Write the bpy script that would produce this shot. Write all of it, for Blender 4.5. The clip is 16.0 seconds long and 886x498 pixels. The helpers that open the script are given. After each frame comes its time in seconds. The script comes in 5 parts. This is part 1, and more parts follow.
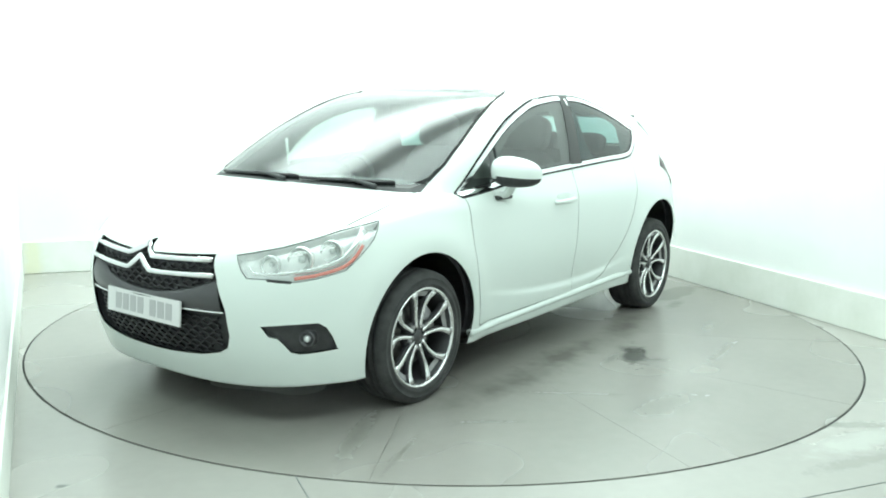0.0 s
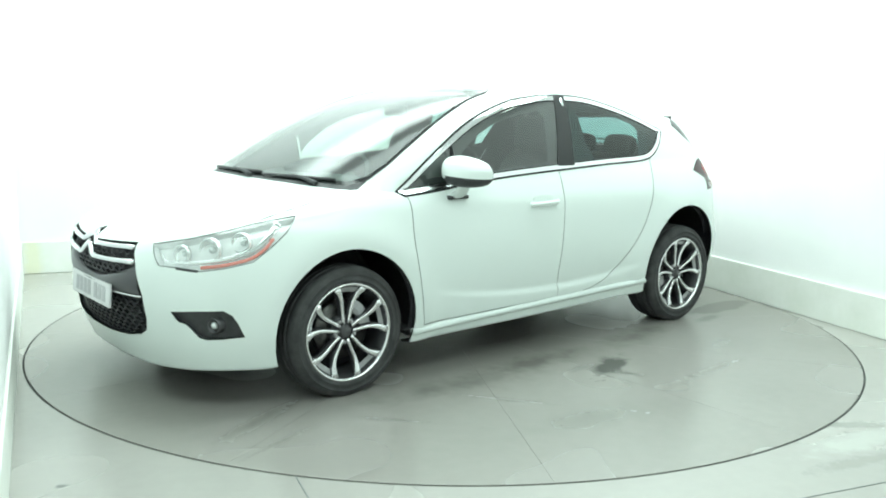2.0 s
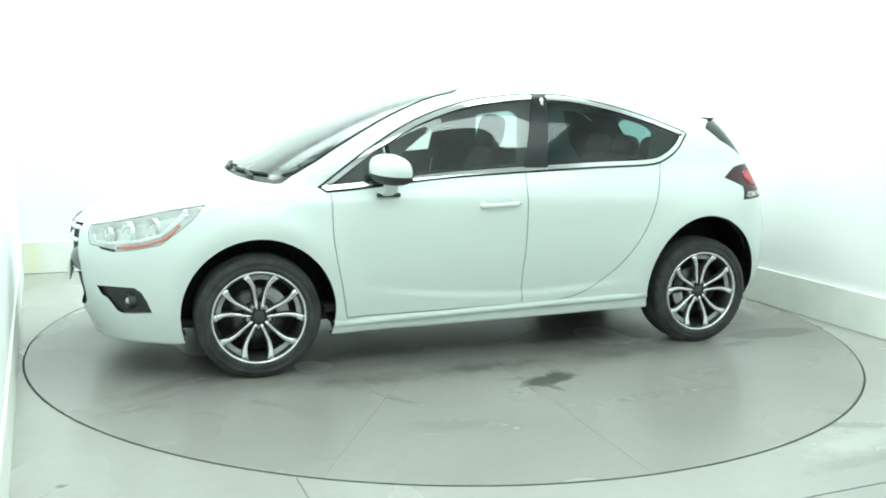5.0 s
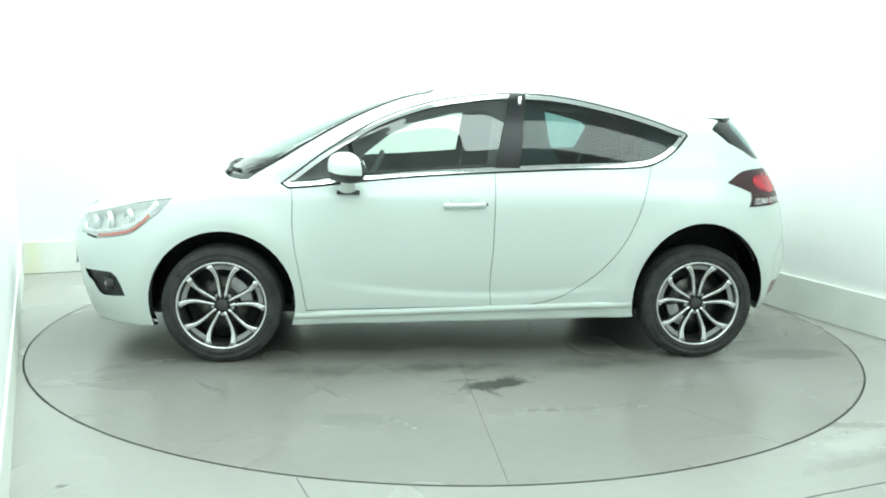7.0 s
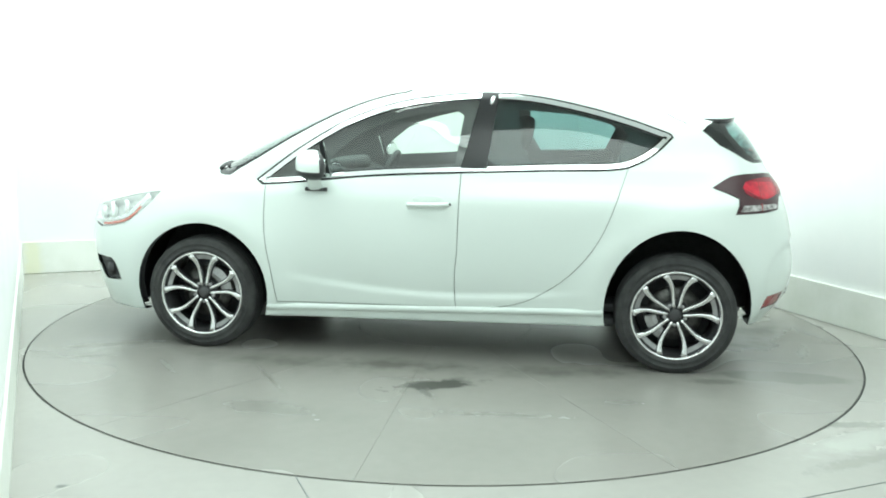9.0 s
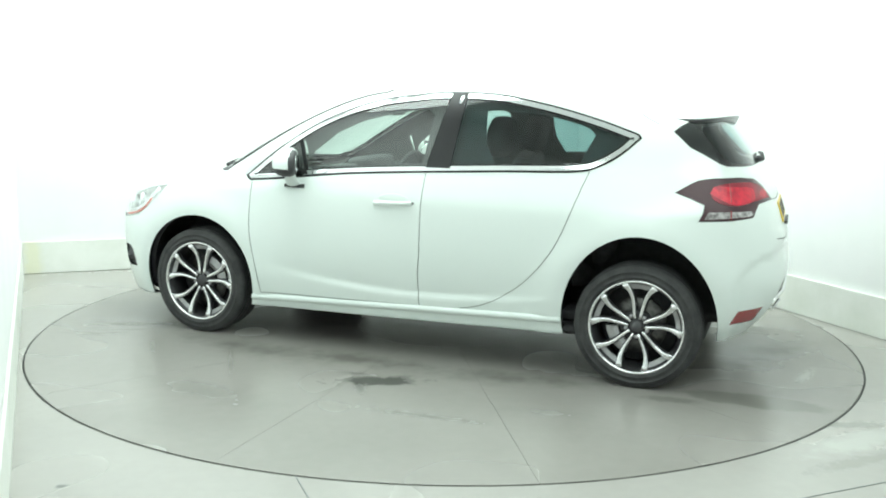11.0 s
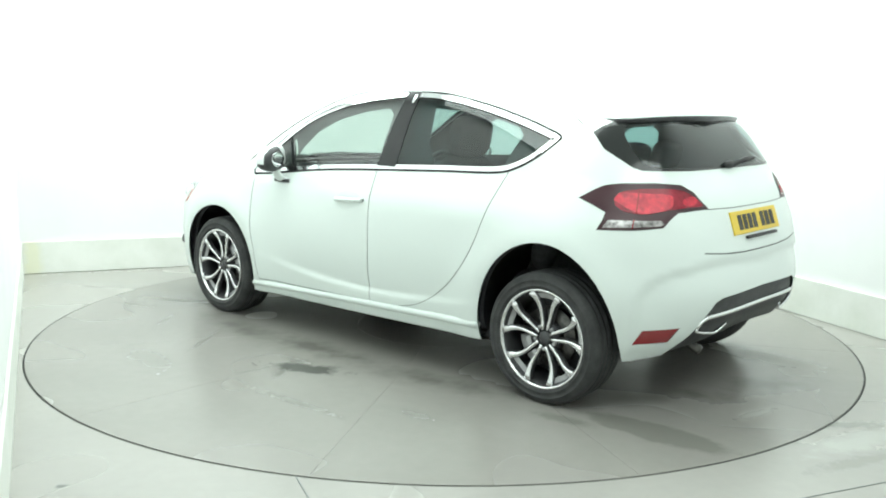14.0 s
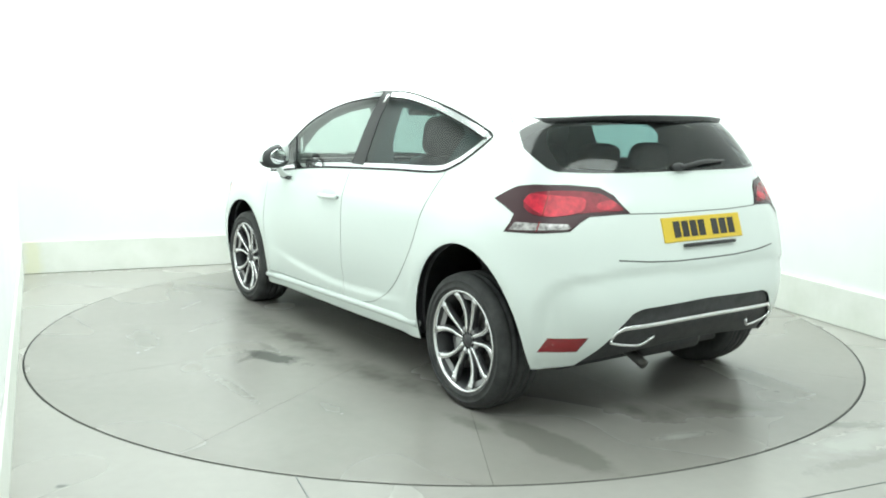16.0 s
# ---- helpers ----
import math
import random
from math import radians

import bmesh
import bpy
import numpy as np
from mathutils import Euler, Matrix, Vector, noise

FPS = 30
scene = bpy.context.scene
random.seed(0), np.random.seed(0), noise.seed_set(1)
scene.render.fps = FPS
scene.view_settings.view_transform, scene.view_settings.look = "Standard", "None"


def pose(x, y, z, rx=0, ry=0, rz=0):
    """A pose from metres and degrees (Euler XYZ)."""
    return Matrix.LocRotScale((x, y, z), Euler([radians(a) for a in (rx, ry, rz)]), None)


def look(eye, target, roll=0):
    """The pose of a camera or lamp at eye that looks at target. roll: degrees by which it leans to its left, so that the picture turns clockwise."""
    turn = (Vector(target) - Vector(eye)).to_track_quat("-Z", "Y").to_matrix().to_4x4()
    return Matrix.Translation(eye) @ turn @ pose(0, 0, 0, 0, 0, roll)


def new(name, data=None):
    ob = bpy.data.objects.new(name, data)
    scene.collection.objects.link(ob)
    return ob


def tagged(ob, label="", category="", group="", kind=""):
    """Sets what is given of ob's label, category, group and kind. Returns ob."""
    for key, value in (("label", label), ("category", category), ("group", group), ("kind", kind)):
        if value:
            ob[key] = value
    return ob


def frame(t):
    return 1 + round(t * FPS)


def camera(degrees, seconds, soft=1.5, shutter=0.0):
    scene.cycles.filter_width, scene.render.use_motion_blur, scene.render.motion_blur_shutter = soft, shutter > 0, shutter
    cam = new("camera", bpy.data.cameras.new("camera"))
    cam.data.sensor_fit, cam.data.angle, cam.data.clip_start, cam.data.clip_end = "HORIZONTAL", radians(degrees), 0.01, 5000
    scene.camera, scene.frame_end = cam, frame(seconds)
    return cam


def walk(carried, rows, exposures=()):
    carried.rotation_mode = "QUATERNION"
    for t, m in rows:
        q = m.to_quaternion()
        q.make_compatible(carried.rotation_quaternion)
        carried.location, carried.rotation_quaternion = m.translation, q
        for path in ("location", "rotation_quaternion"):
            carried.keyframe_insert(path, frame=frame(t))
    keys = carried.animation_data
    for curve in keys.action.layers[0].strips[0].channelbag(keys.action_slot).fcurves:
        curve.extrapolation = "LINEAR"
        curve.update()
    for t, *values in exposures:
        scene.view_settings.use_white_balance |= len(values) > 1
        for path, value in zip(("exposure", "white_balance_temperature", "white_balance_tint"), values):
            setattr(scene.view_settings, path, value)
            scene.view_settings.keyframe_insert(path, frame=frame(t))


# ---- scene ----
# ---------------------------------------------------------------- camera
cam = camera(53.18, 16.0, soft=1.9)
EYE = Vector((0.0, -5.537, 1.389))
AIM = EYE + Vector((-0.003, 0.98697, -0.16090))
CAM_POSE = look(EYE, AIM, 1.04)
walk(cam, [(0.0, CAM_POSE), (16.0, CAM_POSE)], [(0.0, 0.05, 6380, 6.5), (3.0, 0.03, 6350, 5.5), (7.0, 0.0, 6330, 5.0), (9.0, 0.0, 6470, 9.0), (11.5, -0.03, 6570, 12.0), (16.0, -0.03, 6620, 14.0)])

# turntable angle of the car's nose, degrees from +x: one steady turn
SPIN = [(t, 233.65 - 6.82 * t) for t in range(17)]
CAR_AT = (-0.032, -0.048)          # middle of the wheelbase on the turntable

# ---------------------------------------------------------------- world and light
world = bpy.data.worlds.new("hall")
world.use_nodes = True
world.node_tree.nodes["Background"].inputs[0].default_value = (0.9, 1.0, 0.95, 1)
world.node_tree.nodes["Background"].inputs[1].default_value = 0.25
scene.world = world

BOOTH = Matrix.Rotation(math.atan2(0.385, 0.923), 4, "Z")   # booth axes: u across, n towards the back wall
U0, U1, N0, N1, HIGH = -2.585, 2.47, -6.6, 2.567, 3.3


def booth(u, n, z=0.0):
    return BOOTH @ Vector((u, n, z))


def ceiling_lamp(u, n, su, sn, watts):
    data = bpy.data.lights.new("softbox_light", "AREA")
    data.shape, data.size, data.size_y, data.energy = "RECTANGLE", su, sn, watts
    data.color = (0.855, 1.0, 0.95)
    ob = new("softbox_light", data)
    ob.matrix_basis = Matrix.Translation(booth(u, n, HIGH - 0.10)) @ BOOTH


for lamp_u, lamp_n, watts in ((0.18, 1.5, 125), (-0.12, -0.5, 94), (-0.12, -3.6, 76)):
    ceiling_lamp(lamp_u, lamp_n, 4.4, 1.3, watts)


# ---------------------------------------------------------------- materials
def material(name, color, rough=0.5, metal=0.0, **more):
    m = bpy.data.materials.new(name)
    m.use_nodes = True
    b = m.node_tree.nodes["Principled BSDF"]
    b.inputs["Base Color"].default_value = (*color, 1)
    b.inputs["Roughness"].default_value = rough
    b.inputs["Metallic"].default_value = metal
    for key, value in more.items():
        b.inputs[key.replace("_", " ")].default_value = value
    return m


def node(m, kind, **sets):
    n = m.node_tree.nodes.new(kind)
    for key, value in sets.items():
        n.inputs[key.replace("_", " ")].default_value = value
    return n


def mottle(m, color_a, color_b, scale, detail=6.0, low=0.35, high=0.65, rough=None, bump=0.0, bump_scale=80.0):
    """Colour that drifts between two tones, with a fine relief."""
    t = m.node_tree
    b = t.nodes["Principled BSDF"]
    where = node(m, "ShaderNodeTexCoord").outputs["Object"]
    n1 = node(m, "ShaderNodeTexNoise", Scale=scale, Detail=detail, Roughness=0.6)
    t.links.new(where, n1.inputs["Vector"])
    r = node(m, "ShaderNodeValToRGB")
    r.color_ramp.elements[0].position, r.color_ramp.elements[1].position = low, high
    r.color_ramp.elements[0].color, r.color_ramp.elements[1].color = (*color_a, 1), (*color_b, 1)
    t.links.new(n1.outputs["Fac"], r.inputs["Fac"])
    t.links.new(r.outputs["Color"], b.inputs["Base Color"])
    if rough:
        q = node(m, "ShaderNodeMapRange", To_Min=rough[0], To_Max=rough[1])
        t.links.new(n1.outputs["Fac"], q.inputs["Value"])
        t.links.new(q.outputs["Result"], b.inputs["Roughness"])
    if bump:
        n2 = node(m, "ShaderNodeTexNoise", Scale=bump_scale, Detail=4.0)
        t.links.new(where, n2.inputs["Vector"])
        k = node(m, "ShaderNodeBump", Strength=bump, Distance=0.004)
        t.links.new(n2.outputs["Fac"], k.inputs["Height"])
        t.links.new(k.outputs["Normal"], b.inputs["Normal"])
    return m


PAINT = material("white_paint", (0.76, 0.825, 0.798), 0.28, 0.0, Coat_Weight=0.6, Coat_Roughness=0.06)
WALL = mottle(material("booth_white", (0.85, 0.86, 0.85), 0.7), (0.82, 0.84, 0.83), (0.88, 0.88, 0.88), 0.8, bump=0.05)
SKIRT = mottle(material("skirting_paint", (0.7, 0.72, 0.68), 0.6), (0.74, 0.76, 0.70), (0.84, 0.85, 0.81), 2.5, bump=0.1)


def patch_mask(m, where, cx, cy, angle, half_long, half_wide, rag, soft=0.35):
    """0 to 1 inside a ragged oval patch at a place of the surface."""
    t = m.node_tree
    k = node(m, "ShaderNodeMapping")
    k.vector_type = "TEXTURE"
    k.inputs["Location"].default_value = (cx, cy, 0)
    k.inputs["Rotation"].default_value = (0, 0, radians(angle))
    k.inputs["Scale"].default_value = (half_long, half_wide, 1)
    t.links.new(where, k.inputs["Vector"])
    ln = t.nodes.new("ShaderNodeVectorMath")
    ln.operation = "LENGTH"
    t.links.new(k.outputs["Vector"], ln.inputs[0])
    n = node(m, "ShaderNodeTexNoise", Scale=1.1 / half_wide, Detail=5.0 if soft < 0.7 else 2.0, Roughness=0.6)
    t.links.new(where, n.inputs["Vector"])
    a = t.nodes.new("ShaderNodeMath")
    a.operation = "MULTIPLY_ADD"
    a.inputs[1].default_value, a.inputs[2].default_value = rag, -rag / 2
    t.links.new(n.outputs["Fac"], a.inputs[0])
    b = t.nodes.new("ShaderNodeMath")
    b.operation = "ADD"
    t.links.new(ln.outputs["Value"], b.inputs[0])
    t.links.new(a.outputs[0], b.inputs[1])
    r = t.nodes.new("ShaderNodeMath")
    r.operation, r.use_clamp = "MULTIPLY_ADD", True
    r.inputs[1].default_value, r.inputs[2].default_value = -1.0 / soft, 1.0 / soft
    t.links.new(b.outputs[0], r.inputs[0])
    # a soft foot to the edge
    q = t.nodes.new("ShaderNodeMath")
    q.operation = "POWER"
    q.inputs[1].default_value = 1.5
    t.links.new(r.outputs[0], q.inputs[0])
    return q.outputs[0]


def stained_skirting():
    """The skirting paint with a faint yellow run near one end."""
    m = mottle(material("skirting_paint_yellowed", (0.7, 0.72, 0.68), 0.6), (0.74, 0.76, 0.70), (0.84, 0.85, 0.81), 2.5, bump=0.1)
    t = m.node_tree
    b = t.nodes["Principled BSDF"]
    mask = patch_mask(m, node(m, "ShaderNodeTexCoord").outputs["Object"], -2.50, 2.54, 0, 0.10, 0.10, 0.9, 0.7)
    s = t.nodes.new("ShaderNodeMath")
    s.operation = "MULTIPLY"
    s.inputs[1].default_value = 0.3
    t.links.new(mask, s.inputs[0])
    k = t.nodes.new("ShaderNodeMix")
    k.data_type = "RGBA"
    t.links.new(s.outputs[0], k.inputs["Factor"])
    t.links.new(b.inputs["Base Color"].links[0].from_socket, k.inputs["A"])
    k.inputs["B"].default_value = (0.78, 0.74, 0.36, 1)
    t.links.new(k.outputs["Result"], b.inputs["Base Color"])
    return m


SKIRT_STAINED = stained_skirting()


def floor_paint(name, tone_a, tone_b, stains_and_shade):
    """Worn grey-green floor paint: broad drift, fine scuffs, and patches of dirt, tone and painted-in shade, each
    (place and size, colour, strength, gloss).
    """
    m = material(name, (0.35, 0.38, 0.36), 0.3)
    t = m.node_tree
    b = t.nodes["Principled BSDF"]
    where = node(m, "ShaderNodeTexCoord").outputs["Object"]
    broad = node(m, "ShaderNodeTexNoise", Scale=1.1, Detail=1.0, Roughness=0.5)
    fine = node(m, "ShaderNodeTexNoise", Scale=14.0, Detail=5.0, Roughness=0.6)
    for n in (broad, fine):
        t.links.new(where, n.inputs["Vector"])
    r = node(m, "ShaderNodeValToRGB")
    r.color_ramp.elements[0].position, r.color_ramp.elements[1].position = 0.25, 0.75
    r.color_ramp.elements[0].color, r.color_ramp.elements[1].color = (*tone_a, 1), (*tone_b, 1)
    t.links.new(broad.outputs["Fac"], r.inputs["Fac"])
    q = node(m, "ShaderNodeMapRange", From_Min=0.25, From_Max=0.75, To_Min=0.97, To_Max=1.025)
    t.links.new(fine.outputs["Fac"], q.inputs["Value"])
    mul = t.nodes.new("ShaderNodeMix")
    mul.data_type, mul.blend_type = "RGBA", "MULTIPLY"
    mul.inputs["Factor"].default_value = 1.0
    t.links.new(r.outputs["Color"], mul.inputs["A"])
    t.links.new(q.outputs["Result"], mul.inputs["B"])
    colour = mul.outputs["Result"]
    q = node(m, "ShaderNodeMapRange", From_Min=0.3, From_Max=0.7, To_Min=0.26, To_Max=0.28)
    t.links.new(broad.outputs["Fac"], q.inputs["Value"])
    rough = q.outputs["Result"]
    for place, tone, strength, gloss in stains_and_shade:
        mask = patch_mask(m, where, *place)
        s = t.nodes.new("ShaderNodeMath")
        s.operation = "MULTIPLY"
        s.inputs[1].default_value = strength
        t.links.new(mask, s.inputs[0])
        k = t.nodes.new("ShaderNodeMix")
        k.data_type = "RGBA"
        t.links.new(s.outputs[0], k.inputs["Factor"])
        t.links.new(colour, k.inputs["A"])
        k.inputs["B"].default_value = (*tone, 1)
        colour = k.outputs["Result"]
        g = t.nodes.new("ShaderNodeMix")
        t.links.new(s.outputs[0], g.inputs["Factor"])
        t.links.new(rough, g.inputs["A"])
        g.inputs["B"].default_value = gloss
        rough = g.outputs["Result"]
    t.links.new(colour, b.inputs["Base Color"])
    t.links.new(rough, b.inputs["Roughness"])
    return m


# places are (x, y, turn, half length, half width, raggedness, softness) on the turntable or, for the floor, in booth axes
FLOOR = floor_paint("floor_paint", (0.370, 0.358, 0.336), (0.410, 0.397, 0.372), [
    ((0.92, -2.45, 10, 0.42, 0.10, 1.6, 0.6), (0.52, 0.53, 0.50), 0.5, 0.2),
    ((1.00, -2.28, -20, 0.35, 0.05, 1.8, 0.6), (0.24, 0.245, 0.22), 0.6, 0.2),
    ((0.75, -2.62, 4, 0.40, 0.06, 1.8, 0.6), (0.26, 0.265, 0.24), 0.5, 0.2),
    ((-2.24, -1.79, 0, 0.03, 0.022, 0.8, 0.5), (0.12, 0.13, 0.12), 0.8, 0.5),
    # darker strips along the east and north walls, and a patch near their corner
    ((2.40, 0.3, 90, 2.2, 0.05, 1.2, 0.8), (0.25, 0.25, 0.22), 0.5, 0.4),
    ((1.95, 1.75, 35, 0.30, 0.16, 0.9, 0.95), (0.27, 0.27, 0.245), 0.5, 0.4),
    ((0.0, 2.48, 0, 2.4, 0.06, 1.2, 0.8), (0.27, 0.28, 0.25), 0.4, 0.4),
    ((-0.75, -2.62, 30, 0.22, 0.05, 1.4, 0.6), (0.25, 0.25, 0.22), 0.5, 0.3)])
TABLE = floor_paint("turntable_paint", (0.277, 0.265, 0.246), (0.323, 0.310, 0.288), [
    # broad oval: grime plus the car's soft shade, painted into the colour
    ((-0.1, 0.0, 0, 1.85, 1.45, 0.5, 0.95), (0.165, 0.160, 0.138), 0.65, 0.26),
    ((-0.14, 1.25, 27, 0.27, 0.095, 1.7, 0.5), (0.06, 0.063, 0.055), 0.85, 0.25),
    ((-0.10, 1.38, -60, 0.12, 0.03, 1.4, 0.6), (0.10, 0.10, 0.09), 0.6, 0.3),
    ((0.02, 1.19, 8, 0.16, 0.03, 1.6, 0.7), (0.10, 0.10, 0.09), 0.5, 0.3),
    ((-1.93, 0.77, 2, 0.40, 0.115, 0.7, 0.25), (0.17, 0.165, 0.145), 0.62, 0.06),
    ((-1.55, 0.92, 8, 0.20, 0.06, 1.0, 0.6), (0.17, 0.165, 0.145), 0.6, 0.10),
    ((-2.00, -0.25, 60, 0.34, 0.17, 1.5, 0.9), (0.11, 0.105, 0.09), 0.65, 0.2),
    ((-1.85, 0.15, 20, 0.24, 0.11, 1.6, 0.9), (0.12, 0.115, 0.10), 0.6, 0.2),
    ((-2.15, 0.22, 75, 0.16, 0.035, 1.4, 0.6), (0.50, 0.50, 0.47), 0.6, 0.2),
    # three long soft dark bands beside the car's left flank
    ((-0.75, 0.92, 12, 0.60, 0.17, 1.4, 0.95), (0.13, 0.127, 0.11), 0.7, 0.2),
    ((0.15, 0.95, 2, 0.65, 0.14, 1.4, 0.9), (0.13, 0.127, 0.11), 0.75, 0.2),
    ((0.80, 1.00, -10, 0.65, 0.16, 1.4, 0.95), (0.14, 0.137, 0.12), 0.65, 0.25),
    ((0.72, 1.30, -55, 0.34, 0.022, 1.2, 0.9), (0.15, 0.145, 0.125), 0.6, 0.3),
    ((1.30, 1.22, -50, 0.20, 0.022, 1.6, 0.7), (0.14, 0.14, 0.12), 0.5, 0.3),
    ((1.75, 0.85, 28, 0.45, 0.06, 1.1, 0.95), (0.16, 0.157, 0.137), 0.6, 0.3),
    ((1.85, 1.15, 20, 0.26, 0.02, 1.6, 0.7), (0.16, 0.157, 0.137), 0.5, 0.3),
    ((-0.55, 1.62, 4, 0.40, 0.05, 1.3, 0.95), (0.22, 0.22, 0.20), 0.5, 0.3),
    ((0.55, 1.75, -8, 0.50, 0.16, 1.2, 0.95), (0.215, 0.215, 0.195), 0.5, 0.3),
    ((-1.05, 1.35, 10, 0.30, 0.10, 1.2, 0.95), (0.24, 0.24, 0.22), 0.5, 0.3),
    ((-1.7, -0.75, 0, 0.6, 0.12, 1.1, 0.95), (0.16, 0.157, 0.137), 0.6, 0.3)])
RUBBER = mottle(material("tyre_rubber", (0.03, 0.03, 0.03), 0.75), (0.030, 0.031, 0.032), (0.056, 0.057, 0.057), 14, bump=0.2)
BLACK = mottle(material("black_plastic", (0.02, 0.02, 0.022), 0.55), (0.030, 0.031, 0.033), (0.048, 0.049, 0.051), 30, bump=0.1)
GLOSS_BLACK = material("gloss_black", (0.012, 0.012, 0.014), 0.25)
FRIT = material("black_glass_border", (0.018, 0.020, 0.020), 0.12, 0.0, Specular_IOR_Level=0.5)
SEAM = material("seam_dark", (0.19, 0.20, 0.20), 0.8)
GAP_DARK = material("ring_gap", (0.05, 0.052, 0.05), 0.9)
PLATE_JOINT = material("plate_joint", (0.21, 0.212, 0.195), 0.8)
SHUT = material("painted_panel_gap", (0.36, 0.39, 0.375), 0.6)
CHROME = material("chrome", (0.82, 0.83, 0.84), 0.10, 1.0)
ALLOY = mottle(material("alloy_silver", (0.72, 0.72, 0.73), 0.25, 1.0), (0.76, 0.76, 0.77), (0.88, 0.88, 0.89), 20)
ALLOY_DARK = material("alloy_grey", (0.045, 0.045, 0.048), 0.45, 0.4)


def glass(name, tint, gloss=0.02, least=0.06, power=5.0):
    """A thin pane: tinted see-through with a mirror gloss that grows at grazing angles."""
    m = bpy.data.materials.new(name)
    m.use_nodes = True
    t = m.node_tree
    t.nodes.clear()
    out = t.nodes.new("ShaderNodeOutputMaterial")
    mix = t.nodes.new("ShaderNodeMixShader")
    see = t.nodes.new("ShaderNodeBsdfTransparent")
    see.inputs["Color"].default_value = (*tint, 1)
    shine = t.nodes.new("ShaderNodeBsdfGlossy")
    shine.inputs["Roughness"].default_value = gloss
    shine.inputs["Color"].default_value = (1, 1, 1, 1)
    lw = t.nodes.new("ShaderNodeLayerWeight")
    lw.inputs["Blend"].default_value = 0.5
    p5 = t.nodes.new("ShaderNodeMath")
    p5.operation = "POWER"
    p5.inputs[1].default_value = power
    t.links.new(lw.outputs["Facing"], p5.inputs[0])
    ma = t.nodes.new("ShaderNodeMath")
    ma.operation = "MULTIPLY_ADD"
    ma.inputs[1].default_value, ma.inputs[2].default_value = 0.95 - least, least
    t.links.new(p5.outputs[0], ma.inputs[0])
    t.links.new(ma.outputs[0], mix.inputs[0])
    t.links.new(see.outputs[0], mix.inputs[1])
    t.links.new(shine.outputs[0], mix.inputs[2])
    t.links.new(mix.outputs[0], out.inputs[0])
    return m


GLASS = glass("side_glass", (0.81, 0.88, 0.84), 0.012, 0.11, 4.5)
GLASS_SCREEN = glass("windscreen_glass", (0.54, 0.64, 0.60), 0.18, 0.07, 4.6)
GLASS_DARK = glass("privacy_glass", (0.40, 0.55, 0.54), 0.012, 0.055, 5.0)
LENS = glass("clear_lens", (0.95, 0.97, 0.96), 0.03, 0.10, 4.0)
RED = mottle(material("red_lens", (0.3, 0.015, 0.03), 0.25, 0.0, Specular_IOR_Level=0.35), (0.13, 0.010, 0.018), (0.34, 0.020, 0.040), 16, low=0.3, high=0.65)
RED_CORE = mottle(material("red_core", (0.6, 0.02, 0.05), 0.22, 0.0, Specular_IOR_Level=0.4), (0.34, 0.012, 0.032), (0.76, 0.028, 0.060), 22, low=0.3, high=0.62)
RED_DEEP = material("deep_red_reflector", (0.28, 0.015, 0.02), 0.2, 0.0, Coat_Weight=0.8)
SMOKE = material("smoked_lens", (0.060, 0.026, 0.032), 0.3, 0.0, Specular_IOR_Level=0.35)
CLEAR_GREY = mottle(material("clear_ribbed_lens", (0.4, 0.38, 0.38), 0.15, 0.2, Coat_Weight=0.8), (0.16, 0.15, 0.15), (0.55, 0.52, 0.52), 40)
AMBER = material("amber_lens", (0.66, 0.24, 0.20), 0.2, 0.0, Coat_Weight=0.6)
HOUSING = mottle(material("lamp_housing", (0.85, 0.85, 0.85), 0.3, 0.1), (0.84, 0.86, 0.86), (0.95, 0.96, 0.96), 26)
SATIN_GREY = material("satin_grey_trim", (0.09, 0.09, 0.095), 0.32, 0.5)
FABRIC = mottle(material("charcoal_seat_cloth", (0.06, 0.06, 0.065), 0.85), (0.05, 0.051, 0.054), (0.085, 0.085, 0.09), 25, bump=0.04, bump_scale=120)
TRIM = mottle(material("dark_cabin_trim", (0.075, 0.075, 0.08), 0.7), (0.048, 0.049, 0.052), (0.075, 0.076, 0.08), 18, bump=0.03, bump_scale=120)
PLATE_WHITE = material("white_plate", (0.78, 0.78, 0.78), 0.35)
PLATE_YELLOW = material("yellow_plate", (0.80, 0.56, 0.04), 0.35)
PLATE_INK = material("plate_ink", (0.03, 0.03, 0.03), 0.5)
PLATE_GREY = material("plate_grey_ink", (0.50, 0.50, 0.51), 0.5)
DISC_STEEL = mottle(material("brake_steel", (0.16, 0.155, 0.15), 0.4, 0.9), (0.07, 0.07, 0.068), (0.16, 0.155, 0.15), 30)
LAMP_SILVER = mottle(material("lamp_silver", (0.88, 0.9, 0.9), 0.22, 0.7), (0.72, 0.75, 0.75), (0.95, 0.96, 0.96), 34)
LENS_BULB = material("bulb_glass", (0.75, 0.78, 0.78), 0.08, 0.3)
ALLOY_WEB = mottle(material("alloy_web", (0.4, 0.4, 0.41), 0.35, 0.8), (0.34, 0.34, 0.35), (0.46, 0.46, 0.47), 20)
SEAL = material("window_rubber", (0.020, 0.021, 0.022), 0.8, 0.0, Specular_IOR_Level=0.25)


# ---------------------------------------------------------------- mesh helpers
def obj(name, bm, mat, parent=None, smooth=True):
    me = bpy.data.meshes.new(name)
    bm.to_mesh(me)
    bm.free()
    for p in me.polygons:
        p.use_smooth = smooth
    me.materials.append(mat)
    ob = new(name, me)
    if parent:
        ob.parent = parent
    return ob


def part(name, bm, mat, parent, label="", smooth=True):
    ob = obj(name, bm, mat, parent, smooth)
    return tagged(ob, label) if label else ob


